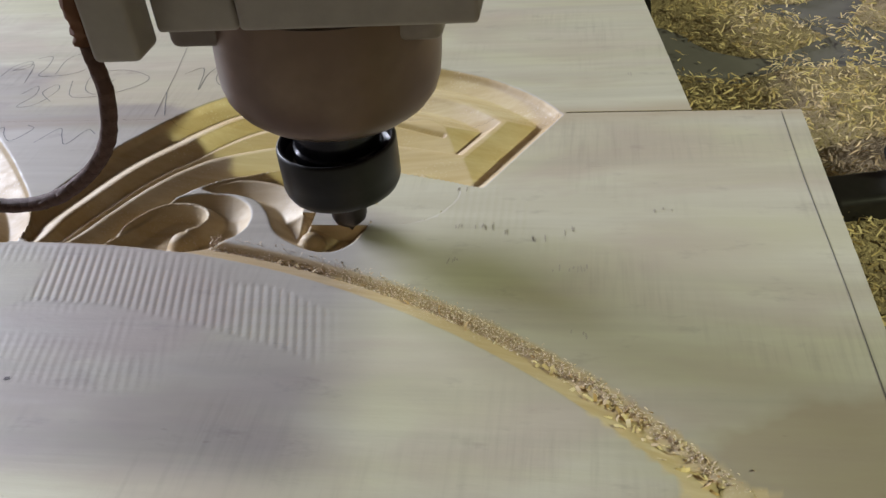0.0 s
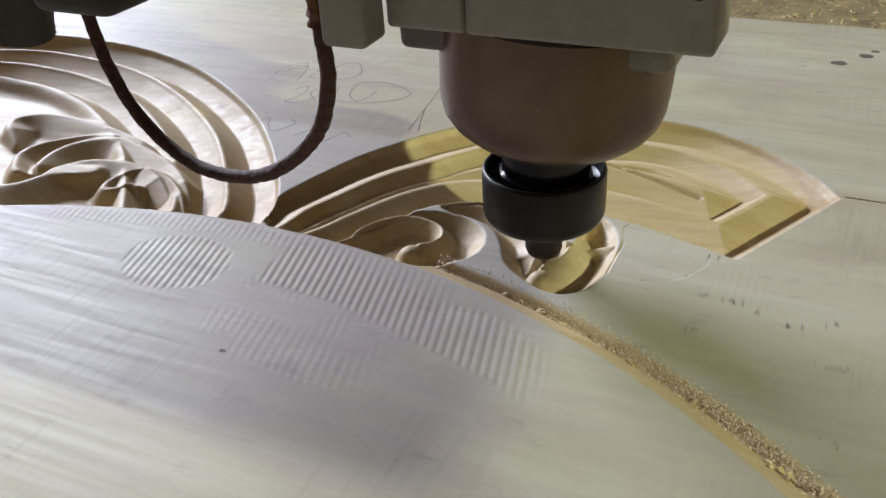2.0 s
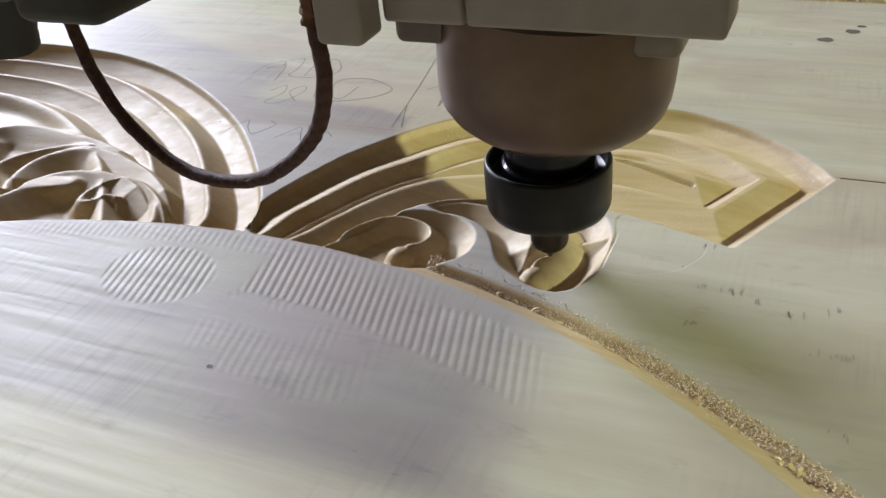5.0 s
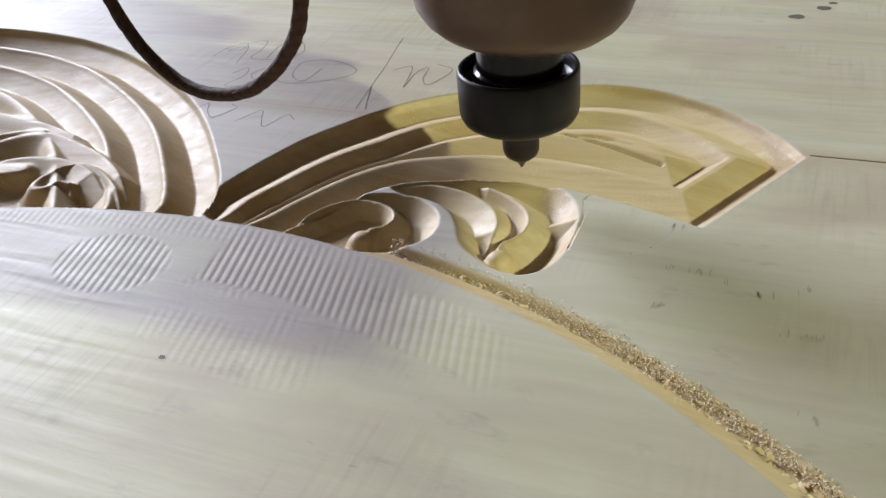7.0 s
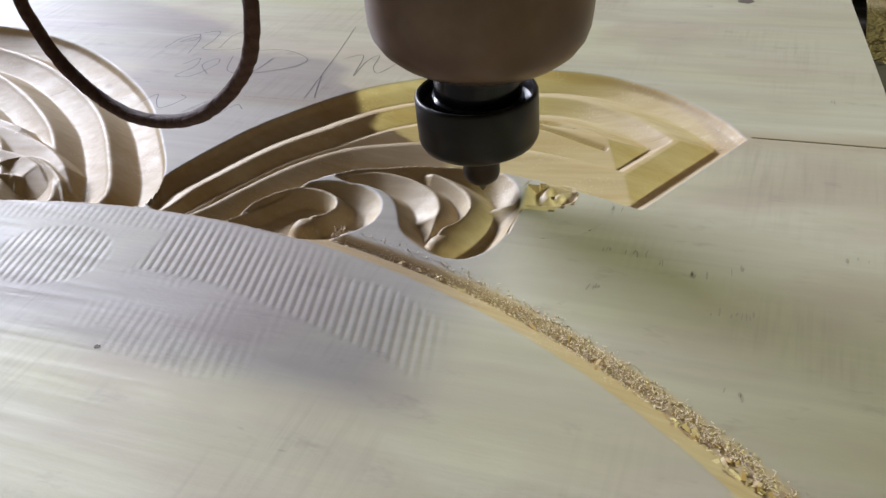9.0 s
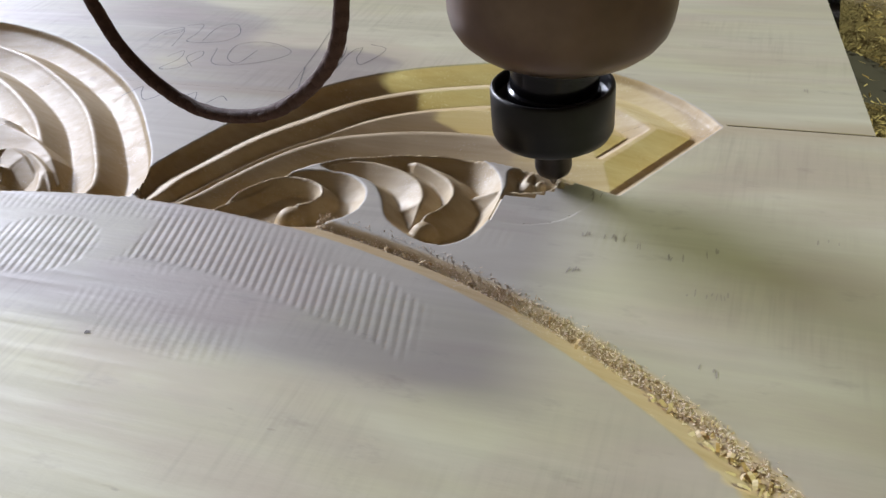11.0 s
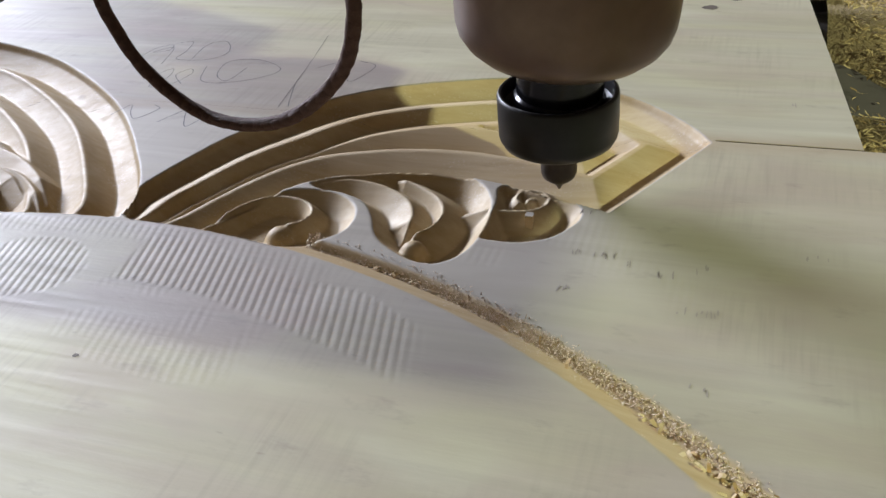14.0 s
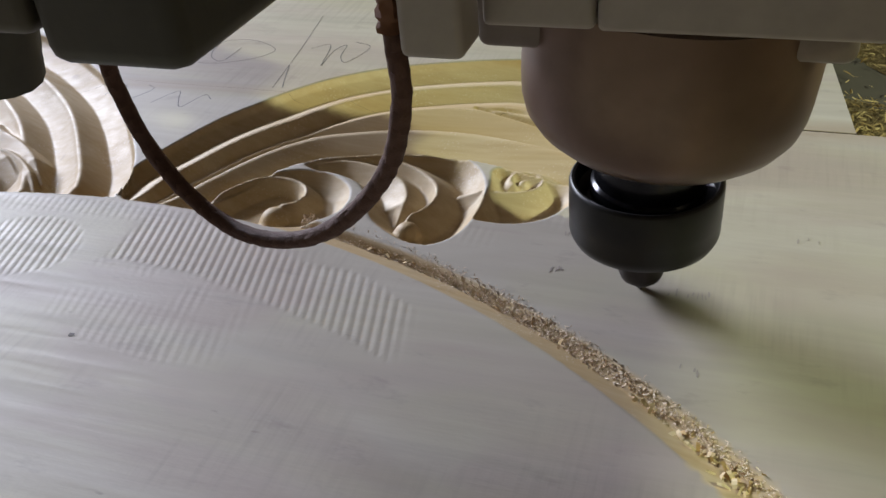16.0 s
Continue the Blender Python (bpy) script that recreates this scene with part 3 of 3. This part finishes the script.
# ---------------------------------------------------------------- the router head (millimetres, from the cutter's tip)
HEAD = [
    (0.0, -83.7, -92.6, -2.0), (0.2, -93.2, -101.5, -2.0), (0.4, -103.4, -99.7, -2.0), (0.6, -101.4, -94.4, -2.0), (0.8, -98.1, -94.0, -2.0),
    (1.0, -109.4, -80.9, -2.0), (1.2, -114.8, -71.7, -2.0), (1.5, -108.3, -84.4, -2.0), (1.7, -105.9, -89.9, -2.0), (2.0, -101.8, -89.8, -2.0),
    (2.2, -100.7, -73.4, -2.0), (2.5, -101.8, -65.8, -2.0), (2.7, -107.3, -60.2, -2.0), (3.0, -123.3, -45.9, -2.0), (3.2, -129.7, -42.4, -2.0),
    (3.5, -123.4, -46.1, -2.0), (3.7, -110.3, -56.0, -2.0), (4.0, -101.9, -65.9, -2.0), (4.2, -99.0, -72.6, -2.0), (4.7, -95.0, -88.0, -2.0),
    (5.3, -100.0, -80.0, -2.0), (5.8, -96.0, -62.0, -2.0), (6.3, -107.1, -49.3, -2.0), (6.5, -107.3, -51.9, -2.0), (6.7, -111.4, -47.8, 2.0),
    (7.0, -105.1, -52.7, 10.0), (7.2, -91.9, -47.7, 10.0), (7.5, -64.5, -66.1, 8.0), (7.7, -65.3, -63.9, 4.0), (8.0, -66.9, -60.7, -2.0),
    (8.2, -67.1, -63.8, -2.0), (8.5, -80.8, -66.3, -2.0), (8.7, -92.0, -64.9, -2.0), (9.2, -96.0, -58.0, -2.0), (9.7, -78.0, -60.0, -2.0),
    (10.3, -66.0, -58.0, -2.0), (10.8, -60.8, -53.3, -2.0), (11.0, -59.9, -57.7, -2.0), (11.2, -61.2, -62.0, -2.0), (11.5, -71.5, -52.5, -2.0),
    (11.7, -62.9, -40.4, -2.0), (12.0, -48.2, -61.7, -2.0), (12.2, -51.8, -79.1, -2.0), (12.5, -69.1, -84.5, -2.0), (12.7, -81.5, -83.3, -2.0),
    (13.0, -82.9, -81.9, -2.0), (13.2, -74.6, -82.0, -2.0), (13.5, -56.0, -81.0, -2.0), (13.7, -50.0, -68.5, -2.0), (14.0, -55.9, -47.2, -2.0),
    (14.2, -70.0, -44.0, -2.0), (14.5, -64.1, -65.1, -2.0), (14.7, -58.4, -62.1, -2.0), (15.0, -61.3, -51.6, -2.0), (15.2, -59.4, -57.9, 5.0),
    (15.4, -57.7, -60.4, 6.0), (15.5, -52.2, -63.1, 4.0), (15.6, -46.2, -71.1, 2.0), (15.7, -36.7, -86.8, 1.0), (15.8, -28.0, -96.0, 0.0),
    (15.9, -19.0, -109.5, -0.5), (16.0, -11.0, -119.0, -1.0),
]


def mm(profile):
    return [(r / 1000, z / 1000) for r, z in profile]


def leaning(profile, segments):
    """A turned body tipped off the nut's axis to fit the camera's view."""
    bm = lathe(profile, segments)
    bmesh.ops.transform(bm, matrix=pose(0, 0, 0.032) @ pose(0, 0, 0, 0, 4.5, 0) @ pose(0, 0, -0.032), verts=bm.verts)
    return bm


LINK, LINKS = 0.0052, 74


def cable_at(dx, dz):
    """Points of the hanging cable, one link apart, when its far strand has swung in by dx and sunk by dz."""
    hang = spline([(-0.0525, -0.056, 0.160), (-0.0525, -0.056, 0.110), (-0.053, -0.055, 0.088), (-0.064, -0.052, 0.066), (-0.092, -0.047, 0.046), (-0.126, -0.041, 0.041),
                   (-0.156, -0.033, 0.051), (-0.174, -0.028, 0.071), (-0.182, -0.025, 0.098), (-0.184, -0.024, 0.138), (-0.184, -0.024, 0.30)], 24)
    share = np.clip((-0.0525 - hang[:, 0]) / 0.1315, 0, 1)
    hang[:, 0] += dx * share
    hang[:, 2] -= dz * np.sin(np.pi * np.clip(share, 0, 0.8) / 1.6) * (hang[:, 2] < 0.2)
    run = np.concatenate([[0], np.cumsum(np.linalg.norm(np.diff(hang, axis=0), axis=1))])
    at = np.arange(LINKS + 1) * LINK
    return np.stack([np.interp(at, run, hang[:, k]) for k in range(3)], -1)


def router_head():
    head = tagged(new("router_head"), "CNC router spindle with black collet nut and beige mount", "router spindle")
    part("cutter", lathe(mm([(0, 0), (0.5, 0.1), (1.6, 2.0), (3.0, 4.6), (3.0, 9)]), 24), CUTTER, head, "small steel carving bit")
    part("collet", lathe(mm([(0, 4.4), (4.6, 4.4), (6.4, 6.0), (7.1, 8.0), (7.2, 10), (7.2, 16), (9.5, 20), (0, 20)]), 40), COLLET, head, "dusty dark collet tip")
    nut = part("collet_nut", lathe(mm([(0, 18.2), (9, 18.2), (13, 18.4), (19.5, 21.2), (21.6, 22.6), (22.6, 24.6), (22.9, 26), (22.9, 30.5), (23.0, 30.8), (23.0, 41.6),
                                       (22.7, 42.5), (22.2, 42.9), (21.4, 42.7), (20.9, 41.8), (20.6, 38), (17.6, 35.5), (0, 35.5)]), 96), NUT, head, "round black steel collet nut")
    part("spindle_nose", leaning(mm([(0, 35), (16.2, 35.5), (17.2, 37), (17.2, 41), (16.4, 42), (16.4, 58), (0, 58)]), 72), NUT_IN, head, "polished black spindle nose")
    part("spindle_body", leaning(mm([(0, 54.4), (17.5, 54.4), (19, 54.7), (26, 56.4), (31.5, 59.2), (35.5, 62.6), (38.2, 66.6), (39.4, 71), (39.8, 76), (40.0, 85), (40.2, 103), (0, 103)]), 128),
         SPINDLE, head, "brownish brushed metal spindle body")
    part("flange", box(-0.0425, 0.049, -0.026, 0.045, 0.0915, 0.1066, 0.003), FLANGE, head, "dark metal spindle flange")
    part("mount_plate", box(-0.007, 0.064, -0.050, -0.028, 0.107, 0.26, 0.0016), PLATE, head, "beige painted front plate")
    part("side_plate", box(-0.0334, -0.0076, -0.049, -0.028, 0.1068, 0.26, 0.0016), PLATE, head, "beige painted side plate")
    part("bracket", box(-0.049, -0.034, -0.062, -0.0475, 0.1035, 0.26, 0.002), PLATE, head, "beige bracket that holds the cable")
    bolt = lathe(mm([(0, 0), (2.6, 0), (2.6, 2.2), (1.6, 2.6), (0, 2.6)]), 24)
    bmesh.ops.transform(bolt, matrix=pose(0.059, -0.0495, 0.125, 90), verts=bolt.verts)
    part("bolt", bolt, DARK_GREY, head)
    links = []
    for k in range(LINKS):
        bm = tube([(0, 0, -0.0007), (0, 0, LINK / 2), (0, 0, LINK + 0.0007)], 0.0026, 14, 0.14)
        link = part("cable_link", bm, CABLE, head, "short length of brown braided cable")
        links.append(link)
    wrap = tube(spline([(-0.0525, -0.056, 0.150), (-0.0525, -0.056, 0.122), (-0.0525, -0.056, 0.108)], 10), 0.0034, 14, 0.4)
    part("cable_tape", wrap, RUST, head, "frayed reddish tape round the cable")
    # Unseen block, added to keep the east light off the carving's left.
    part("shade_block", box(-0.17, 0.03, 0.005, 0.062, 0.135, 0.32, 0.004), PLATE, head, "unseen beige block added to shade the carving")
    part("sleeve", tube(spline([(-0.094, -0.120, 0.190), (-0.098, -0.119, 0.155), (-0.107, -0.118, 0.121)], 8), 0.009, 16, 0.06), DARK, head, "thick black cloth sleeve")
    # Added box above the view; it blocks the east light.
    part("shade_box", box(-0.20, 0.05, -0.01, 0.06, 0.225, 0.30, 0.003), DARK_GREY, head, "unseen grey box added to shade the panel")
    # Unseen boards, added so their shadow's right edge falls near the cutter's tip.
    part("shade_boards", box(-0.30, 0.386, -0.25, -0.126, 0.227, 0.27, 0.003, box(-0.30, 0.15, -0.1256, -0.034, 0.227, 0.27, 0.003)), DARK_GREY, head, "unseen grey boards added to cast the field's shadow")
    part("motor_box", box(-0.092, -0.0625, -0.150, -0.115, 0.143, 0.26, 0.002), DARK_GREY, head, "dusty grey motor housing")
    part("motor_cap", box(-0.062, -0.040, -0.150, -0.117, 0.139, 0.255, 0.003), DARK, head, "black ribbed motor cap")
    part("motor_side", box(-0.135, -0.0925, -0.150, -0.112, 0.142, 0.255, 0.004), DARK, head, "black plastic motor cover")
    part("hose", tube(spline([(-0.118, -0.118, 0.20), (-0.120, -0.118, 0.142), (-0.126, -0.116, 0.122), (-0.142, -0.112, 0.115), (-0.162, -0.108, 0.126)], 10), 0.005, 16, 0.05),
         DARK, head, "thick black hose")
    return head, links


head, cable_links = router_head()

# ---------------------------------------------------------------- wood cut away while the head passes


def tip_at(t):
    ts = [r[0] for r in HEAD]
    return [np.interp(t, ts, [r[k] for r in HEAD]) for k in (1, 2, 3)]


def cut_chips():
    """The uncut wood of the two scrolls, in chips that the cutter throws off the panel as it reaches them."""
    rng = random.Random(4)
    times = np.arange(0, 15.01, 0.05)
    track = np.array([tip_at(t) for t in times])
    chips = []
    wing = np.vstack([spline(FAN_TOP), spline(FAN_LOW)])
    first = spline(SCROLL_2, 6, True)
    ring = np.vstack([first, first[:1]])
    size = 3.0
    for outline, begin, end in ((SCROLL_2, 0.0, 6.6), (SCROLL_3, 7.9, 14.6)):
        poly = spline(outline, 6, True)
        gx, gy = np.meshgrid(np.arange(poly[:, 0].min() - 1, poly[:, 0].max() + size, size), np.arange(poly[:, 1].min() - 1, poly[:, 1].max() + size, size))
        ok = (times >= begin) & (times <= end)
        spots = [(cx, cy, size / 2) for cx, cy in zip(gx.ravel(), gy.ravel())]
        small = []
        while spots:
            cx, cy, q = spots.pop()
            ex, ey = np.array([[cx - q, cx + q, cx + q, cx - q, cx]]), np.array([[cy - q, cy - q, cy + q, cy + q, cy]])
            crossing = inside(ex, ey, wing)[0]
            if crossing.any() and not crossing.all() and q > 0.5:
                spots += [(cx + a * q / 2, cy + b * q / 2, q / 2) for a in (-1, 1) for b in (-1, 1)]
            else:
                small.append((cx, cy, q))
        sx, sy = np.array([c[:2] for c in small]).T[:, None]
        rim, _ = to_line(sx, sy, np.vstack([poly, poly[:1]]))
        good = (inside(sx, sy, poly) | (rim < 1.2)) & ~inside(sx, sy, wing)
        if begin == 0.0:
            good &= ~((sx < -106) | (sy < -93) | (sx < -100) & (sy < -82))
        for cx, cy, q in [c for c, ok_here in zip(small, good[0]) if ok_here]:
            far = np.hypot(track[ok, 0] - cx, track[ok, 1] - cy)
            reach = np.nonzero(far < (15 if begin == 0 else 9))[0]
            when = times[ok][reach[0]] if len(reach) else times[ok][far.argmin()]
            if begin == 0.0 and cx > -95:
                when = 0.05 + 0.3 * abs(cy + 93) / 45
            ex, ey = np.array([[cx - q, cx + q, cx + q, cx - q]]), np.array([[cy - q, cy - q, cy + q, cy + q]])
            tops = -0.02 + 0.10 * (noise_grid(ex, ey, 60, 9)[0] - 0.5)
            if begin > 0:
                deep, _ = to_line(ex, ey, ring)
                tops = np.where(inside(ex, ey, first), -8.6 * np.clip(deep / 8.5, 0, 1) ** 0.92, 0)[0] - 0.05 + 0.10 * (noise_grid(ex, ey, 60, 9)[0] - 0.5)
            if tops.max() > -6.0:
                chips.append((cx, cy, q, float(when), tops))
    made = []
    for cx, cy, half, when, tops in chips:
        if when <= 0.05:
            when = 0.05
        x0, x1, y0, y1 = (cx - half) / 1000, (cx + half) / 1000, (cy - half) / 1000, (cy + half) / 1000
        flat = ((x0, y0), (x1, y0), (x1, y1), (x0, y1))
        v = [(x, y, -0.0088) for x, y in flat] + [(x, y, z / 1000) for (x, y), z in zip(flat, tops)]
        f = [(3, 2, 1, 0), (4, 5, 6, 7), (0, 1, 5, 4), (1, 2, 6, 5), (2, 3, 7, 6), (3, 0, 4, 7)]
        ob = mesh_ob("wood_chip", v, f, WOOD_FRONT)
        tagged(ob, "pale chip of wood cut from the scroll", "wood chip", "chips cut from the scrolls")
        made.append((ob, when, (cx / 1000, cy / 1000), rng.uniform(0.20, 0.45), rng.uniform(-0.45, -0.12), rng.uniform(-60, 60)))
    return made


chips = cut_chips()

# ---------------------------------------------------------------- loose shavings


def strips(count, place, size, curl, rng):
    """Many small curled shavings: verts and faces."""
    verts, faces = [], []
    for _ in range(count):
        spot = place(rng)
        if spot is None:
            continue
        x, y, z = spot
        ln, wd = size(rng)
        yaw, tilt, roll = rng.uniform(0, 6.283), rng.gauss(0, curl), rng.gauss(0, 0.5)
        m = Matrix.Translation((x, y, z)) @ Euler((roll, tilt, yaw)).to_matrix().to_4x4()
        bend = rng.uniform(-0.5, 0.9) * ln
        base = len(verts)
        for k in range(4):
            u = k / 3 - 0.5
            for q in (-0.5, 0.5):
                verts.append(m @ Vector((u * ln, q * wd * (1 - 0.5 * abs(u)), bend * (0.25 - u * u))))
        for k in range(3):
            a = base + 2 * k
            faces.append((a, a + 2, a + 3, a + 1))
    return verts, faces


def heap_at(x, y):
    """Depth of the shavings on the bed, in metres; below zero it lies bare."""
    v = noise.noise((x * 7.5, y * 9 + 3, 0.3)) + 0.5 * noise.noise((x * 21, y * 24, 1.7))
    v += 0.55 * min(max((y - 0.12) / 0.25, 0), 1) + (0.35 if x > 0.2 else 0)
    return 0.016 * (v + 0.08)


def shavings():
    n = 90
    xs, ys = np.linspace(0.05, 0.85, n), np.linspace(-0.6, 1.2, 150)
    verts = [(x, y, BED_Z + min(max(heap_at(x, y), -0.004), 0.022) - 0.001) for y in ys for x in xs]
    faces = [(j * n + i, j * n + i + 1, (j + 1) * n + i + 1, (j + 1) * n + i) for j in range(149) for i in range(n - 1)]
    ob = mesh_ob("sawdust", verts, faces, DUST, smooth=True)
    tagged(ob, "packed yellow sawdust lying on the machine bed", "sawdust", kind="stuff")
    verts = [(x, y, BED_Z + 0.012 + 0.004 * noise.noise((x * 9, y * 9, 0))) for y in np.linspace(0.24, 1.2, 50) for x in np.linspace(-1.1, 0.05, 60)]
    faces = [(j * 60 + i, j * 60 + i + 1, (j + 1) * 60 + i + 1, (j + 1) * 60 + i) for j in range(49) for i in range(59)]
    ob = mesh_ob("sawdust", verts, faces, DUST, smooth=True)
    tagged(ob, "packed yellow sawdust behind the panel", "sawdust", kind="stuff")
    rng = random.Random(7)

    def place(r):
        x, y = r.uniform(0.055, 0.75), -0.3 + 1.4 * r.random() ** 1.3
        if x < 0.108 and y < 0 or x < 0.06:
            return None
        d = heap_at(x, y)
        if d < 0 and r.random() < 0.93:
            return None
        return x, y, BED_Z + min(max(d, 0), 0.022) + r.uniform(0.0005, 0.004)

    def behind(r):
        return r.uniform(-0.5, 0.06), r.uniform(0.236, 0.8), BED_Z + 0.013 + r.uniform(0, 0.004)

    size = lambda r: (r.uniform(0.0025, 0.0065), r.uniform(0.0005, 0.0012))
    v, f = strips(80000, place, size, 0.25, rng)
    tagged(mesh_ob("wood_shavings", v, f, SHAVING), "curled yellow wood shavings over the grey bed", "wood shavings", kind="stuff")
    v, f = strips(9000, behind, size, 0.25, rng)
    tagged(mesh_ob("wood_shavings", v, f, SHAVING), "curled yellow wood shavings behind the panel", "wood shavings", kind="stuff")


shavings()


def groove_litter():
    """Chips and torn fibres that lie in the hollow along the arc."""
    rng = random.Random(12)

    def on_arc(x, g):
        r = ARC_R + g
        y = ARC_C[1] + math.sqrt(r * r - (x - ARC_C[0]) ** 2)
        return x / 1000, y / 1000

    def fibres(r):
        x = r.uniform(-141, 70)
        g = r.gauss(10.4, 1.5)
        if g < 7.5 or r.random() < (x + 60) / 150:
            return None
        px, py = on_arc(x, g)
        deep = -3.6 * g / 8.5 if g < 8.5 else -3.6 * (1 - min((g - 8.5) / 9, 1)) ** 3.2
        return px, py, (deep + r.uniform(0.0, 0.35)) / 1000

    def big(r):
        x = -10 + 108 * r.random() ** 0.8 if r.random() < 0.95 else r.uniform(-110, 0)
        g = r.gauss(8.8, 1.1 + 0.012 * (x + 60))
        px, py = on_arc(x, g)
        return px, py, (-3.3 + r.uniform(0, 1.2) + 0.3 * abs(g - 8.5)) / 1000

    v, f = strips(6500, fibres, lambda r: (r.uniform(0.0006, 0.0017), r.uniform(0.0002, 0.0005)), 0.6, rng)
    tagged(mesh_ob("wood_fibres", v, f, FUZZ), "torn brown wood fibres along the groove", "wood fibres", kind="stuff")
    v, f = strips(210, big, lambda r: (r.uniform(0.0015, 0.0042), r.uniform(0.0006, 0.0018)), 0.4, rng)
    tagged(mesh_ob("wood_chips", v, f, CHIP), "yellow wood chips lying in the groove", "wood chips", kind="stuff")


groove_litter()


def shifted(x, y, profile):
    bm = lathe(profile, 32)
    bmesh.ops.translate(bm, vec=(x, y, 0), verts=bm.verts)
    return bm


def panel_clamp():
    clamp = tagged(new("panel_clamp"), "black steel clamp lying beside the panel on the bed", "clamp")
    bm = bmesh.new()
    box(-0.03, 0.03, -0.011, 0.011, 0.0, 0.018, 0.003, bm)
    part("bar", bm, CLAMP, clamp)
    part("handle", tube(spline([(0.0, 0.004, 0.026), (0.025, 0.010, 0.033), (0.06, 0.016, 0.036), (0.12, 0.018, 0.034)], 6), 0.007, 16), CLAMP, clamp)
    part("knob", shifted(0.034, 0.004, [(0, 0.0), (0.007, 0.0), (0.010, 0.030), (0.012, 0.034), (0.012, 0.044), (0.008, 0.050), (0, 0.050)]), RUST, clamp, "rusty round screw knob")
    clamp.matrix_world = pose(0.139, -0.040, BED_Z + 0.0005, 0, 0, 12)


panel_clamp()


# ---------------------------------------------------------------- what moves
def motions():
    walk(head, [(t, pose(x / 1000, y / 1000, z / 1000)) for t, x, y, z in HEAD])
    sway = [(0.0, 0, 0), (4.2, 0, 0), (6.5, 0, 0), (7.0, 18, 0), (7.5, 25, 0), (8.0, 4, 0), (8.5, 2, 0), (10.8, 4, 0), (15.0, 6, 0), (15.5, 12, 2), (16.0, 19, 9)]
    shapes = [(t, cable_at(dx / 1000, dz / 1000)) for t, dx, dz in sway]
    for k, link in enumerate(cable_links):
        rows = []
        for t, pts in shapes:
            a, b = Vector(pts[k]), Vector(pts[k + 1])
            turn = Vector((0, 0, 1)).rotation_difference(b - a).to_matrix().to_4x4()
            rows.append((t, Matrix.Translation(a) @ turn))
        walk(link, rows)
    for ob, when, (cx, cy), tx, ty, turn in chips:
        fall = pose(tx, ty, BED_Z + 0.009) @ pose(0, 0, 0, 0, 0, turn) @ pose(-cx, -cy, 0)
        rows = [(0.0, pose(0, 0, 0))]
        rows += [(when, pose(0, 0, 0)), (when + 0.034, fall), (16.0, fall)]
        walk(ob, rows)


motions()
